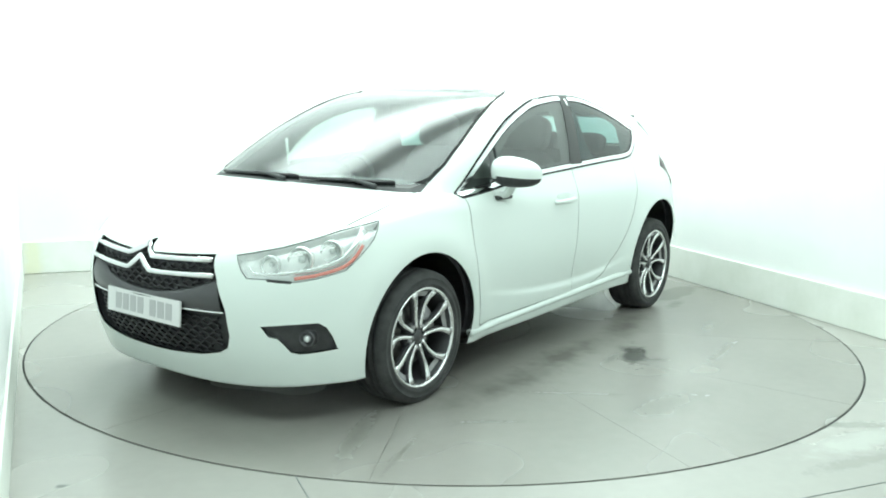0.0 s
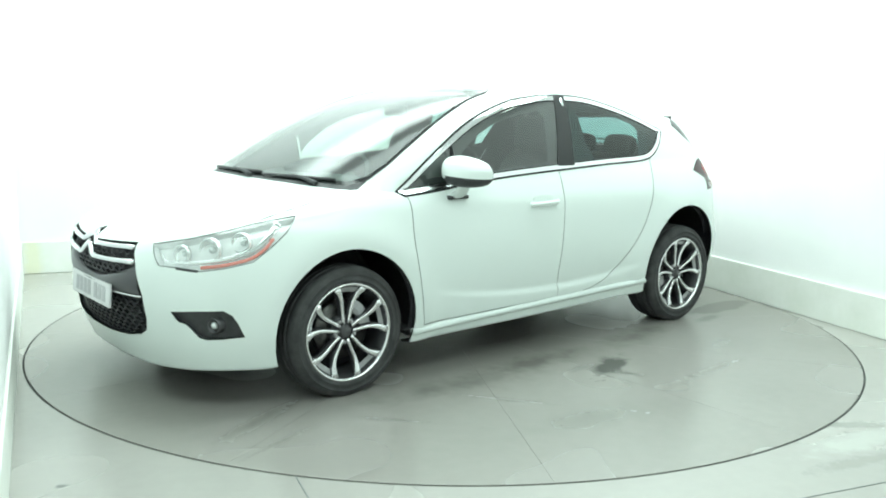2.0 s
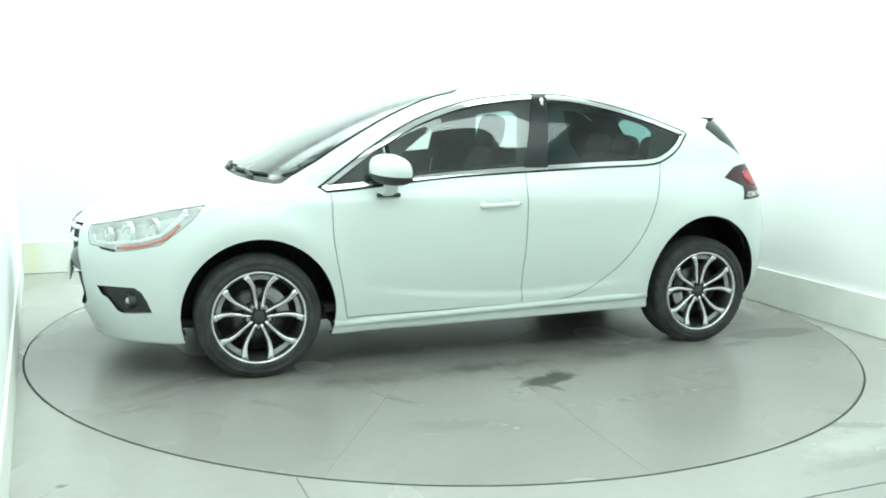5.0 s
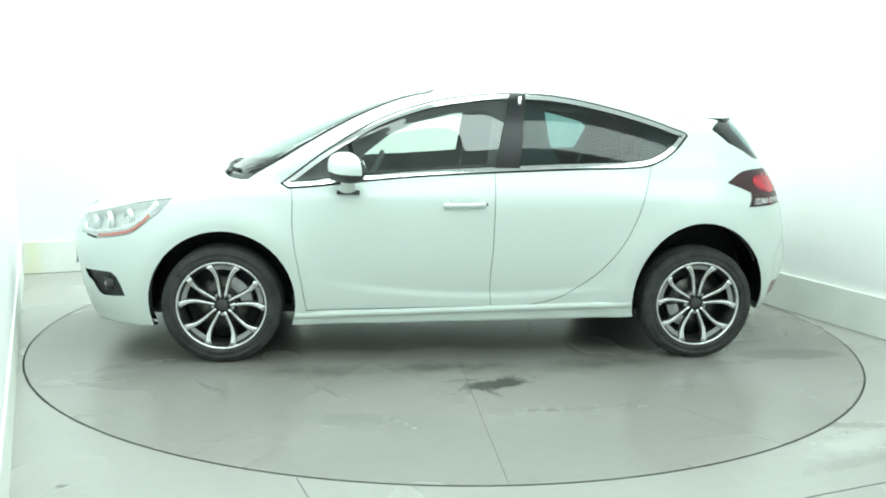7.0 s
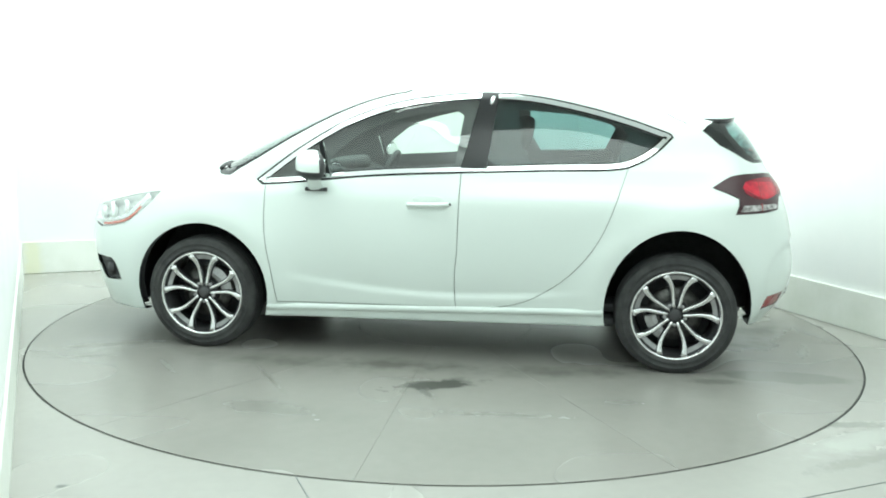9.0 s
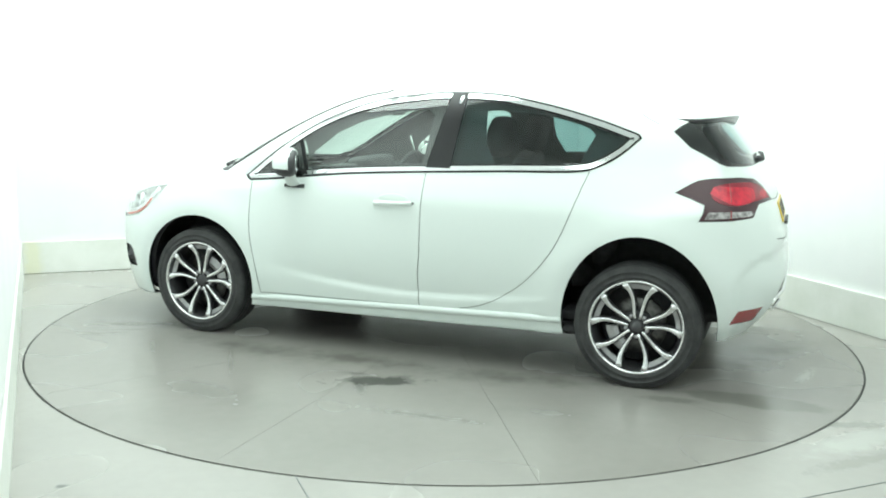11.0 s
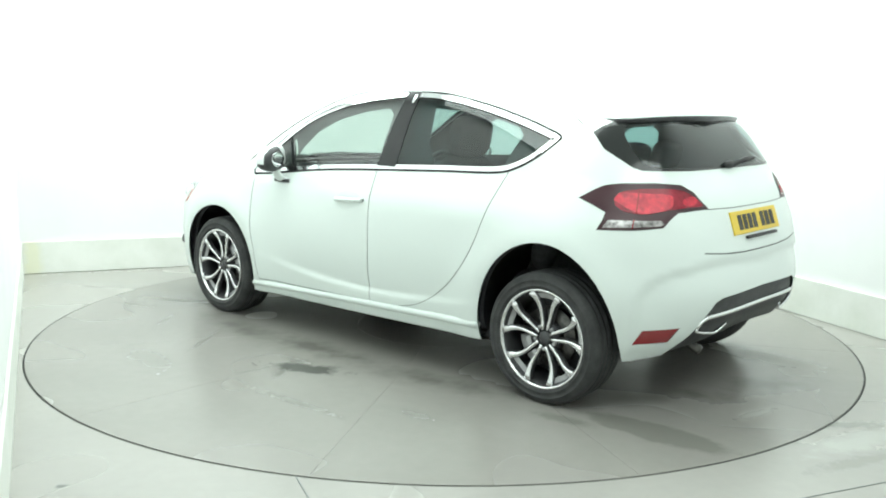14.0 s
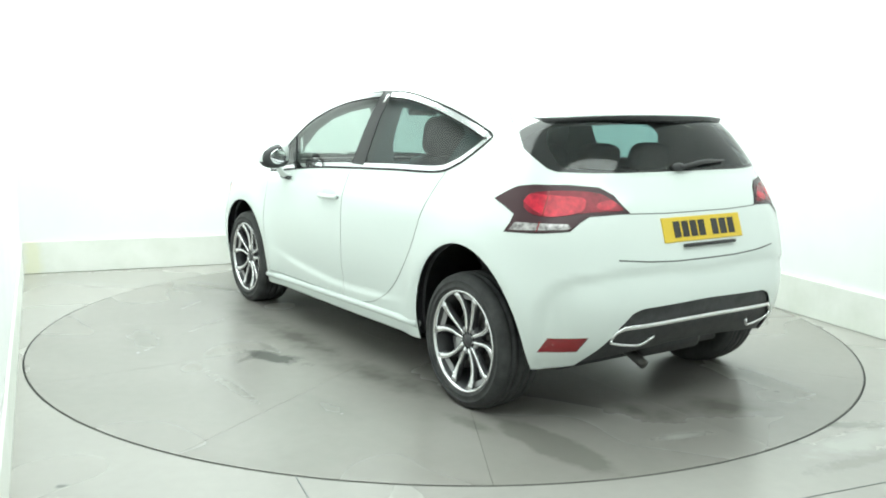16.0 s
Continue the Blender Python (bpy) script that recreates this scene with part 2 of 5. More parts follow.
def box(bm, x0, x1, y0, y1, z0, z1, m=None, bevel=0.0):
    g = bmesh.ops.create_cube(bm, size=1.0)["verts"]
    bmesh.ops.transform(bm, verts=g, matrix=Matrix.Translation(((x0 + x1) / 2, (y0 + y1) / 2, (z0 + z1) / 2)) @ Matrix.Diagonal((x1 - x0, y1 - y0, z1 - z0, 1)))
    if bevel:
        es = list({e for v in g for e in v.link_edges})
        r = bmesh.ops.bevel(bm, geom=es, offset=bevel, segments=2, affect="EDGES", profile=0.5)
        g = list({v for f in r["faces"] for v in f.verts} | {v for v in g if v.is_valid})
    if m is not None:
        bmesh.ops.transform(bm, verts=g, matrix=m)
    return g


def lathe(bm, profile, steps=48, m=None):
    """Turn (radius, height) pairs round the y axis; height runs along y."""
    rows = []
    for r, h in profile:
        rows.append([bm.verts.new((r * math.cos(2 * math.pi * i / steps), h, r * math.sin(2 * math.pi * i / steps))) for i in range(steps)])
    for a, b in zip(rows, rows[1:]):
        for i in range(steps):
            bm.faces.new((a[i], a[(i + 1) % steps], b[(i + 1) % steps], b[i]))
    if m is not None:
        bmesh.ops.transform(bm, verts=[v for r in rows for v in r], matrix=m)
    return rows


def spline(points, n):
    """n points along a smooth curve through the given control points."""
    p = [Vector(q) for q in points]
    p = [2 * p[0] - p[1]] + p + [2 * p[-1] - p[-2]]
    out = []
    for i in range(n):
        s = (len(p) - 3) * i / (n - 1)
        k = min(int(s), len(p) - 4)
        a, b, c, d = p[k:k + 4]
        u = s - k
        out.append(0.5 * (2 * b + (c - a) * u + (2 * a - 5 * b + 4 * c - d) * u * u + (3 * b - a - 3 * c + d) * u ** 3))
    return out


def tube(bm, path, radius, sides=8, flat=1.0, up=Vector((0, 0, 1))):
    """A bar along a path; flat < 1 squeezes it along the up direction."""
    rows = []
    for i, p in enumerate(path):
        d = (path[min(i + 1, len(path) - 1)] - path[max(i - 1, 0)]).normalized()
        a = d.cross(up)
        a = a.normalized() if a.length > 1e-6 else Vector((1, 0, 0))
        b = a.cross(d)
        rad = radius(i / (len(path) - 1)) if callable(radius) else radius
        rows.append([bm.verts.new(p + rad * (math.cos(2 * math.pi * k / sides) * a + flat * math.sin(2 * math.pi * k / sides) * b)) for k in range(sides)])
    for r, s in zip(rows, rows[1:]):
        for k in range(sides):
            bm.faces.new((r[k], r[(k + 1) % sides], s[(k + 1) % sides], s[k]))
    bm.faces.new(rows[0][::-1])
    bm.faces.new(rows[-1])
    return rows


def empty(name):
    return new(name)


# ---------------------------------------------------------------- the booth
def slab(name, u0, u1, n0, n1, z0, z1, mat, label, bevel=0.0):
    bm = bmesh.new()
    box(bm, u0, u1, n0, n1, z0, z1, None, bevel)
    ob = obj(name, bm, mat, smooth=False)
    ob.matrix_basis = BOOTH
    return tagged(ob, label, "wall" if "wall" in name else name.split("_")[0], kind="structure")


slab("wall_north", U0 - 0.1, U1 + 0.1, N1, N1 + 0.1, 0, HIGH, WALL, "matt white painted booth wall, brightly lit")
# the west wall stands a little askew: it comes in towards the south
ASKEW = BOOTH @ Matrix.Translation((U0, N1, 0)) @ Matrix.Rotation(radians(2.1), 4, "Z")
slab("wall_west", -0.1, 0, N0 - N1 - 0.09, 0.09, 0, HIGH - 0.002, WALL, "matt white painted booth wall, brightly lit").matrix_basis = ASKEW
slab("wall_east", U1, U1 + 0.1, N0, N1, 0, HIGH, WALL, "matt white painted booth wall, brightly lit")
slab("wall_south", U0 - 0.1, U1 + 0.1, N0 - 0.1, N0, 0, HIGH, WALL, "matt white painted booth wall, brightly lit")
slab("ceiling", U0 - 0.1, U1 + 0.1, N0 - 0.1, N1 + 0.1, HIGH, HIGH + 0.1, WALL, "plain white booth ceiling")
SK = 0.255
slab("baseboard_north", U0 + 0.004, U1 - 0.03, N1 - 0.03, N1 - 0.001, 0, SK, SKIRT_STAINED, "pale scuffed painted skirting board along the wall", 0.004)
slab("baseboard_west", 0.001, 0.016, N0 - N1 + 0.004, -0.034, 0, SK, SKIRT, "pale scuffed painted skirting board along the wall", 0.004).matrix_basis = ASKEW
slab("baseboard_east", U1 - 0.03, U1 - 0.001, N0 + 0.001, N1 - 0.001, 0, SK, SKIRT, "pale scuffed painted skirting board along the wall", 0.004)

RADIUS = 2.45


def ring_floor():
    """The fixed floor round the turntable, one sheet with a round hole."""
    bm = bmesh.new()
    box_u, box_n = (U0 - 0.09, U1 + 0.09), (N0 - 0.09, N1 + 0.09)
    angles = [2 * math.pi * i / 160 for i in range(160)] + [math.atan2(n, u) % (2 * math.pi) for u in box_u for n in box_n]
    inner, low, outer = [], [], []
    for a in sorted(angles):
        c, s = math.cos(a), math.sin(a)
        r = RADIUS + 0.004
        inner.append(bm.verts.new((r * c, r * s, 0)))
        low.append(bm.verts.new((r * c, r * s, -0.05)))
        ku = (box_u[1] if c > 0 else box_u[0]) / c if abs(c) > 1e-6 else 1e9
        kn = (box_n[1] if s > 0 else box_n[0]) / s if abs(s) > 1e-6 else 1e9
        k = min(ku, kn)
        outer.append(bm.verts.new((k * c, k * s, 0)))
    n = len(inner)
    for i in range(n):
        j = (i + 1) % n
        bm.faces.new((inner[i], outer[i], outer[j], inner[j]))
        bm.faces.new((low[i], inner[i], inner[j], low[j]))
    bmesh.ops.recalc_face_normals(bm, faces=bm.faces)
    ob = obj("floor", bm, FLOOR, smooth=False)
    ob.matrix_basis = BOOTH @ Matrix.Translation((0, 0, -0.002))
    tagged(ob, "pale grey-green painted concrete floor with scuffs", "floor", kind="structure")


ring_floor()


def floor_joint(u0, u1, n0, n1):
    bm = bmesh.new()
    box(bm, u0, u1, n0, n1, -0.004, 0.0)
    ob = obj("floor_joint", bm, SEAM, smooth=False)
    ob.matrix_basis = BOOTH
    tagged(ob, "fine dark joint between floor slabs", "joint", kind="structure")


floor_joint(-1.428, -1.424, -2.81, -1.99)
floor_joint(-2.28, U1 - 0.03, -2.812, -2.808)


def turntable():
    """Twelve sector plates round a middle plate, with fine joints, on a dark base."""
    bm = bmesh.new()
    lathe(bm, [(0.001, -0.006), (RADIUS - 0.010, -0.006), (RADIUS - 0.010, -0.05)], 120)
    bmesh.ops.rotate(bm, verts=bm.verts, cent=(0, 0, 0), matrix=Matrix.Rotation(radians(90), 3, "X"))
    bmesh.ops.recalc_face_normals(bm, faces=bm.faces)
    base = obj("turntable", bm, PLATE_JOINT, smooth=False)
    tagged(base, "large round grey-green vehicle turntable set flush in the floor", "turntable")

    bm = bmesh.new()
    lathe(bm, [(RADIUS - 0.0085, -0.0045), (RADIUS + 0.003, -0.0045)], 160)
    bmesh.ops.rotate(bm, verts=bm.verts, cent=(0, 0, 0), matrix=Matrix.Rotation(radians(90), 3, "X"))
    bmesh.ops.recalc_face_normals(bm, faces=bm.faces)
    part("ring_gap", bm, GAP_DARK, base, "narrow dark gap round the turntable", smooth=False)

    def plate(a0, a1, r0, r1, gap):
        bm = bmesh.new()
        steps = 14
        rows = []
        for r, z in ((r0 + gap, -0.006), (r0 + gap, -0.001), (r0 + gap + 0.001, 0.0), (r1 - gap - 0.001, 0.0), (r1 - gap, -0.001), (r1 - gap, -0.006)):
            row = []
            for i in range(steps + 1):
                g = gap / r
                a = a0 + g + (a1 - a0 - 2 * g) * i / steps
                row.append(bm.verts.new((r * math.cos(a), r * math.sin(a), z)))
            rows.append(row)
        for p, q in zip(rows, rows[1:]):
            for i in range(steps):
                bm.faces.new((p[i], q[i], q[i + 1], p[i + 1]))
        bm.faces.new([r[0] for r in rows])
        bm.faces.new([r[-1] for r in rows][::-1])
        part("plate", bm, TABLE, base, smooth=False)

    for k in range(12):
        a = radians(30 * k)
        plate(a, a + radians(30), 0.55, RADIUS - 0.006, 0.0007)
    bm = bmesh.new()
    lathe(bm, [(0.001, 0.0), (0.548, 0.0), (0.549, -0.001), (0.549, -0.006)], 60)
    bmesh.ops.rotate(bm, verts=bm.verts, cent=(0, 0, 0), matrix=Matrix.Rotation(radians(90), 3, "X"))
    bmesh.ops.recalc_face_normals(bm, faces=bm.faces)
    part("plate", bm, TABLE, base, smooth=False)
    return base


table = turntable()


# ---------------------------------------------------------------- car body surface
# The surface is lofted through rings that run from the middle of the nose round the left flank to the middle of the tail.
# A ring: nose x and fullness, flank start x and half width, mid half width, flank end x and half width, tail x and fullness,
# then heights at nose, flank start, mid flank, flank end, tail.
RINGS = [
    (2.05, 2.9, 1.30, 0.78, 0.78, -1.20, 0.78, -1.82, 3.2, 0.165, 0.195, 0.20, 0.235, 0.32),
    (2.125, 2.9, 1.30, 0.845, 0.845, -1.20, 0.845, -1.92, 3.3, 0.185, 0.20, 0.215, 0.245, 0.34),
    (2.18, 2.8, 1.30, 0.872, 0.868, -1.20, 0.868, -1.985, 3.4, 0.32, 0.34, 0.35, 0.36, 0.43),
    (2.220, 2.70, 1.30, 0.885, 0.884, -1.20, 0.885, -2.010, 3.5, 0.50, 0.53, 0.54, 0.55, 0.56),
    (2.228, 2.55, 1.30, 0.880, 0.888, -1.20, 0.888, -1.975, 3.5, 0.66, 0.70, 0.71, 0.71, 0.72),
    (2.165, 2.4, 1.30, 0.850, 0.880, -1.20, 0.880, -1.935, 3.5, 0.765, 0.865, 0.86, 0.86, 0.86),
    (1.76, 2.5, 1.15, 0.825, 0.855, -1.22, 0.835, -1.885, 3.4, 0.908, 0.925, 0.95, 0.97, 0.985),
    (1.355, 2.9, 0.93, 0.800, 0.825, -1.24, 0.775, -1.80, 4.0, 0.992, 0.965, 1.025, 1.07, 1.10),
    (0.28, 3.0, 0.02, 0.645, 0.640, -1.20, 0.590, -1.60, 4.0, 1.460, 1.442, 1.454, 1.340, 1.362),
    (0.10, 2.6, -0.10, 0.47, 0.47, -1.15, 0.43, -1.54, 3.4, 1.492, 1.488, 1.494, 1.392, 1.382),
    (0.00, 2.0, -0.30, 0.002, 0.002, -1.00, 0.002, -1.40, 2.0, 1.506, 1.514, 1.512, 1.455, 1.405),
]
CREASE = {1, 7}          # rings across which the surface breaks
STEPS = (3, 10, 14, 7, 5, 8, 9, 14, 6, 6)
NQ, NF = 34, 60             # columns in each end and along the flank


def lerp3(a, b, c, s):
    """A parabola through three values at 0, 0.5 and 1."""
    return a * (1 - s) * (1 - 2 * s) + 4 * b * s * (1 - s) + c * s * (2 * s - 1)


def ring_point(r, t):
    xf, nf, xa, wa, wm, xb, wb, xr, nr, z0, z1, z2, z3, z4 = r
    if t <= 1:
        a = t * math.pi / 2
        c, s = max(math.cos(a), 0.0), math.sin(a)
        g = t * t * (3 - 2 * t) * 0.5 + 0.5 * t * t
        return Vector((xa + (xf - xa) * c ** (2 / nf), wa * s ** (2 / nf), z0 + (z1 - z0) * g))
    if t <= 2:
        s = t - 1
        return Vector((xa + (xb - xa) * s, lerp3(wa, wm, wb, s), lerp3(z1, z2, z3, s)))
    a = (t - 2) * math.pi / 2
    c, s = max(math.cos(a), 0.0), math.sin(a)
    g = (t - 2) ** 2 * (3 - 2 * (t - 2)) * 0.5 + 0.5 * (t - 2) ** 2
    return Vector((xb + (xr - xb) * s ** (2 / nr), wb * c ** (2 / nr), z3 + (z4 - z3) * g))


def flare(p):
    """Swelling over the wheel arches and the hollow low on the doors."""
    out = 0.0
    for x in (1.309, -1.309):
        r = math.hypot(p.x - x, p.z - 0.33)
        out += 0.020 * math.exp(-((r - 0.44) / 0.085) ** 2)
    edge = 0.350 + 0.05 * ((p.x + 0.1) / 0.7) ** 2
    k = min(max((p.z - edge) / 0.03, 0), 1)
    out -= 0.014 * k * k * (3 - 2 * k) * math.exp(-max(p.z - edge - 0.03, 0) / 0.12) * math.exp(-((p.x + 0.05) / 0.72) ** 4)
    return out


def dent(p):
    """The shallow step round the middle of the rear bumper."""
    if p.x > -1.25 or p.z > 0.9:
        return Vector()
    phi = math.degrees(math.atan2(p.y, -1.2 - p.x))
    g = ((phi - 20) / 35) ** 4 + ((p.z - 0.42) / 0.28) ** 4
    s = min(max((1.06 - g) / 0.13, 0), 1)
    d = Vector((p.x + 1.2, p.y, 0))
    return d.normalized() * (-0.016 * s * s * (3 - 2 * s))


def columns():
    ts = [i / NQ for i in range(NQ)] + [1 + i / NF for i in range(NF)] + [2 + i / NQ for i in range(NQ + 1)]
    return ts


def body_half():
    """The left half of the whole outer skin, with its own place (P) and its loft coordinates (Q) kept on the vertices."""
    bm = bmesh.new()
    lp, lq = bm.verts.layers.float_vector.new("P"), bm.verts.layers.float_vector.new("Q")
    ts = columns()
    grid = []
    for t in ts:
        ring = [ring_point(r, t) for r in RINGS]
        col = []
        for k in range(len(ring) - 1):
            a, b = ring[k], ring[k + 1]
            ta = (b - a) if k == 0 or k in CREASE else (b - ring[k - 1]) * 0.5
            tb = (b - a) if k + 2 >= len(ring) or k + 1 in CREASE else (ring[k + 2] - a) * 0.5
            # keep tangents short beside short spans
            ta = ta.normalized() * min(ta.length, 1.6 * (b - a).length) if ta.length > 1e-9 else ta
            tb = tb.normalized() * min(tb.length, 1.6 * (b - a).length) if tb.length > 1e-9 else tb
            n = STEPS[k]
            for i in range(n + (k == len(ring) - 2)):
                u = i / n
                p = (2 * u ** 3 - 3 * u * u + 1) * a + (u ** 3 - 2 * u * u + u) * ta + (3 * u * u - 2 * u ** 3) * b + (u ** 3 - u * u) * tb
                if k == 7:
                    # glass is gently bowed outwards
                    d = (b - a).cross(ring_point(RINGS[7], min(t + 0.02, 3)) - ring_point(RINGS[7], max(t - 0.02, 0)))
                    if d.length > 1e-9:
                        d.normalize()
                        k1 = min(max((t - 0.9) / 0.45, 0), 1)
                        bow = 0.054 + (0.0175 - 0.054) * k1 * k1 * (3 - 2 * k1)
                        p += (d if d.z > 0 else -d) * bow * 4 * u * (1 - u)
                if p.y > 0.3:
                    p.y += flare(p) * min(1, (p.y - 0.3) / 0.3)
                p += dent(p)
                col.append((p, (t, k + u, 0)))
        grid.append(col)
    vs = []
    for col in grid:
        row = []
        for p, q in col:
            if q[0] in (0.0, 3.0):
                p.y = 0.0
            v = bm.verts.new(p)
            v[lp], v[lq] = p, q
            row.append(v)
        vs.append(row)
    for a, b in zip(vs, vs[1:]):
        for i in range(len(a) - 1):
            bm.faces.new((a[i], a[i + 1], b[i + 1], b[i]))
    return bm


# ---------------------------------------------------------------- cutting the skin into panels
TAGS = {}


def tag_of(name):
    return TAGS.setdefault(name, len(TAGS) + 1)


half = body_half()
LP, LQ = half.verts.layers.float_vector["P"], half.verts.layers.float_vector["Q"]
LN = half.verts.layers.float_vector.new("N")
LR = half.faces.layers.int.new("R")
half.normal_update()
for v in half.verts:
    n = v.normal.copy()
    if v[LQ].x in (0.0, 3.0):
        n.y = 0.0
    v[LN] = n.normalized() if n.length > 1e-9 else Vector((0, 0, 1))
FLIP = next(-1 if v.normal.y < 0 else 1 for v in half.verts if abs(v[LQ].x - 1.5) < 0.02 and abs(v[LQ].y - 4.0) < 0.3)


def side_map(p, q):
    return p.x, p.z


def end_map(p, q):
    return p.y, p.z


def plan_map(p, q):
    return p.x, p.y


def loft_map(p, q):
    return q.x, q.y


def nose_map(p, q):
    """Angle round the nose corner, in units of 60 degrees, and height."""
    return math.degrees(math.atan2(p.y, p.x - 1.2)) / 60, p.z


def tail_map(p, q):
    return math.degrees(math.atan2(p.y, -1.2 - p.x)) / 60, p.z


def inside(a, b, poly):
    hit = False
    for (x0, y0), (x1, y1) in zip(poly, poly[1:] + poly[:1]):
        if (y0 > b) != (y1 > b) and a < (x1 - x0) * (b - y0) / (y1 - y0) + x0:
            hit = not hit
    return hit


def cut(poly, mapper, keep, name, only=None):
    """Split the skin along an outline and give the faces inside it a name."""
    xs, ys = [p[0] for p in poly], [p[1] for p in poly]
    x0, x1, y0, y1 = min(xs), max(xs), min(ys), max(ys)
    cand, touched = set(), set()
    for f in half.faces:
        c = sum((v[LP] for v in f.verts), Vector()) / len(f.verts)
        q = sum((v[LQ] for v in f.verts), Vector()) / len(f.verts)
        if not keep(c, q):
            continue
        m = [mapper(v[LP], v[LQ]) for v in f.verts]
        if max(a for a, b in m) < x0 or min(a for a, b in m) > x1 or max(b for a, b in m) < y0 or min(b for a, b in m) > y1:
            continue
        cand.add(f)
        touched.update(f.verts)
    for v in touched:
        a, b = mapper(v[LP], v[LQ])
        v.co = (a, b, 0)
    for (ax, ay), (bx, by) in zip(poly, poly[1:] + poly[:1]):
        if math.hypot(bx - ax, by - ay) < 1e-6:
            continue
        lx, hx, ly, hy = min(ax, bx) - 1e-4, max(ax, bx) + 1e-4, min(ay, by) - 1e-4, max(ay, by) + 1e-4
        nx, ny = by - ay, ax - bx
        near = []
        for f in cand:
            co = [v.co for v in f.verts]
            if max(c.x for c in co) < lx or min(c.x for c in co) > hx or max(c.y for c in co) < ly or min(c.y for c in co) > hy:
                continue
            d = [(c.x - ax) * nx + (c.y - ay) * ny for c in co]
            if min(d) < 0 < max(d):
                near.append(f)
        if not near:
            continue
        geom = near + list({e for f in near for e in f.edges}) + list({v for f in near for v in f.verts})
        r = bmesh.ops.bisect_plane(half, geom=geom, dist=1e-7, plane_co=(ax, ay, 0), plane_no=Vector((nx, ny, 0)).normalized())
        cand.update(g for g in r["geom"] if isinstance(g, bmesh.types.BMFace))
        cand = {f for f in cand if f.is_valid}
    tag = tag_of(name)
    allowed = None if only is None else {tag_of(n) for n in only} | ({0} if "" in only else set())
    for f in cand:
        c = sum((v.co for v in f.verts), Vector()) / len(f.verts)
        if inside(c.x, c.y, poly) and (allowed is None or f[LR] in allowed):
            f[LR] = tag
    for v in half.verts:
        v.co = v[LP]


def smooth_outline(points, n):
    return [(p.x, p.y) for p in spline([(*q, 0) for q in points], n)]


def inset(poly, d):
    """The outline moved inwards by d."""
    area = sum(a[0] * b[1] - b[0] * a[1] for a, b in zip(poly, poly[1:] + poly[:1]))
    s = 1 if area > 0 else -1
    out = []
    for i, p in enumerate(poly):
        a, b = Vector(poly[i - 1]), Vector(poly[(i + 1) % len(poly)])
        p = Vector(p)
        d1, d2 = (p - a).normalized(), (b - p).normalized()
        n1, n2 = s * Vector((-d1.y, d1.x)), s * Vector((-d2.y, d2.x))
        m = (n1 + n2)
        k = max(m.dot(n1), 0.35)
        q = p + m * (d / k)
        out.append((q.x, q.y))
    return out


def band(path, w):
    """A narrow closed strip round a line."""
    left, right = [], []
    for i, p in enumerate(path):
        a, b = Vector(path[max(i - 1, 0)]), Vector(path[min(i + 1, len(path) - 1)])
        d = (b - a).normalized()
        left.append((p[0] - d.y * w / 2, p[1] + d.x * w / 2))
        right.append((p[0] + d.y * w / 2, p[1] - d.x * w / 2))
    return left + right[::-1]


def flank(c, q):
    return c.y > 0.42 and 0.35 < q.x < 2.6


def nose(c, q):
    return q.x < 1.05 and q.y < 6.3


def tail(c, q):
    return q.x > 1.95 and q.y < 7.3


def anywhere(c, q):
    return True


DLO_TOP = smooth_outline([(0.985, 0.962), (0.742, 1.142), (0.473, 1.30), (0.188, 1.398), (-0.062, 1.437), (-0.248, 1.449), (-0.496, 1.441), (-0.776, 1.391), (-1.026, 1.325), (-1.225, 1.259)], 46)
DLO_LOW = smooth_outline([(-1.252, 1.240), (-1.171, 1.162), (-1.075, 1.103), (-0.951, 1.070), (-0.62, 1.058), (-0.313, 1.044), (0.0, 1.028), (0.294, 1.009), (0.55, 0.984), (0.80, 0.956), (0.955, 0.944)], 40)
DLO = DLO_TOP + [(-1.246, 1.250)] + DLO_LOW

# large panels
cut([(0, -0.1), (0.74, -0.1), (0.74, 3.9), (0, 3.9)], loft_map, anywhere, "front_bumper")
cut([(2.24, -0.1), (3.01, -0.1), (3.01, 4.12), (2.78, 4.17), (2.70, 4.32), (2.5, 4.75), (2.24, 4.75)], loft_map, anywhere, "rear_bumper")
cut([(2.78, 4.17), (3.01, 4.12), (3.01, 8.0), (2.07, 8.0), (2.095, 7.68), (2.34, 7.05), (2.60, 6.6), (2.72, 5.9), (2.55, 5.0), (2.70, 4.32)], loft_map, anywhere, "tailgate")
cut([(-0.01, 4.7), (0.26, 4.75), (0.336, 4.76), (0.48, 4.95), (0.637, 5.30), (0.70, 5.45), (0.745, 6.0), (0.70, 6.97), (-0.01, 6.97)], loft_map, anywhere, "hood")

# doors
FRONT_EDGE = smooth_outline([(0.945, 0.955), (0.935, 0.90), (0.934, 0.73), (0.918, 0.60), (0.893, 0.47), (0.862, 0.285)], 16)
B_EDGE = [(-0.150, 1.045), (-0.145, 0.80), (-0.140, 0.60), (-0.130, 0.50), (-0.130, 0.40), (-0.138, 0.305)]
REAR_EDGE = smooth_outline([(-0.138, 0.305), (-0.333, 0.310), (-0.516, 0.352), (-0.694, 0.462), (-0.808, 0.578), (-0.885, 0.69), (-0.947, 0.831), (-1.03, 1.08)], 26)
SILL_EDGE = smooth_outline([(0.925, 0.262), (0.6, 0.27), (0.2, 0.281), (-0.14, 0.293), (-0.45, 0.302), (-0.93, 0.318)], 12)
cut(FRONT_EDGE + [(0.0, 0.305)] + B_EDGE[::-1] + [(0.2, 1.03), (0.6, 0.985)], side_map, flank, "front_door")
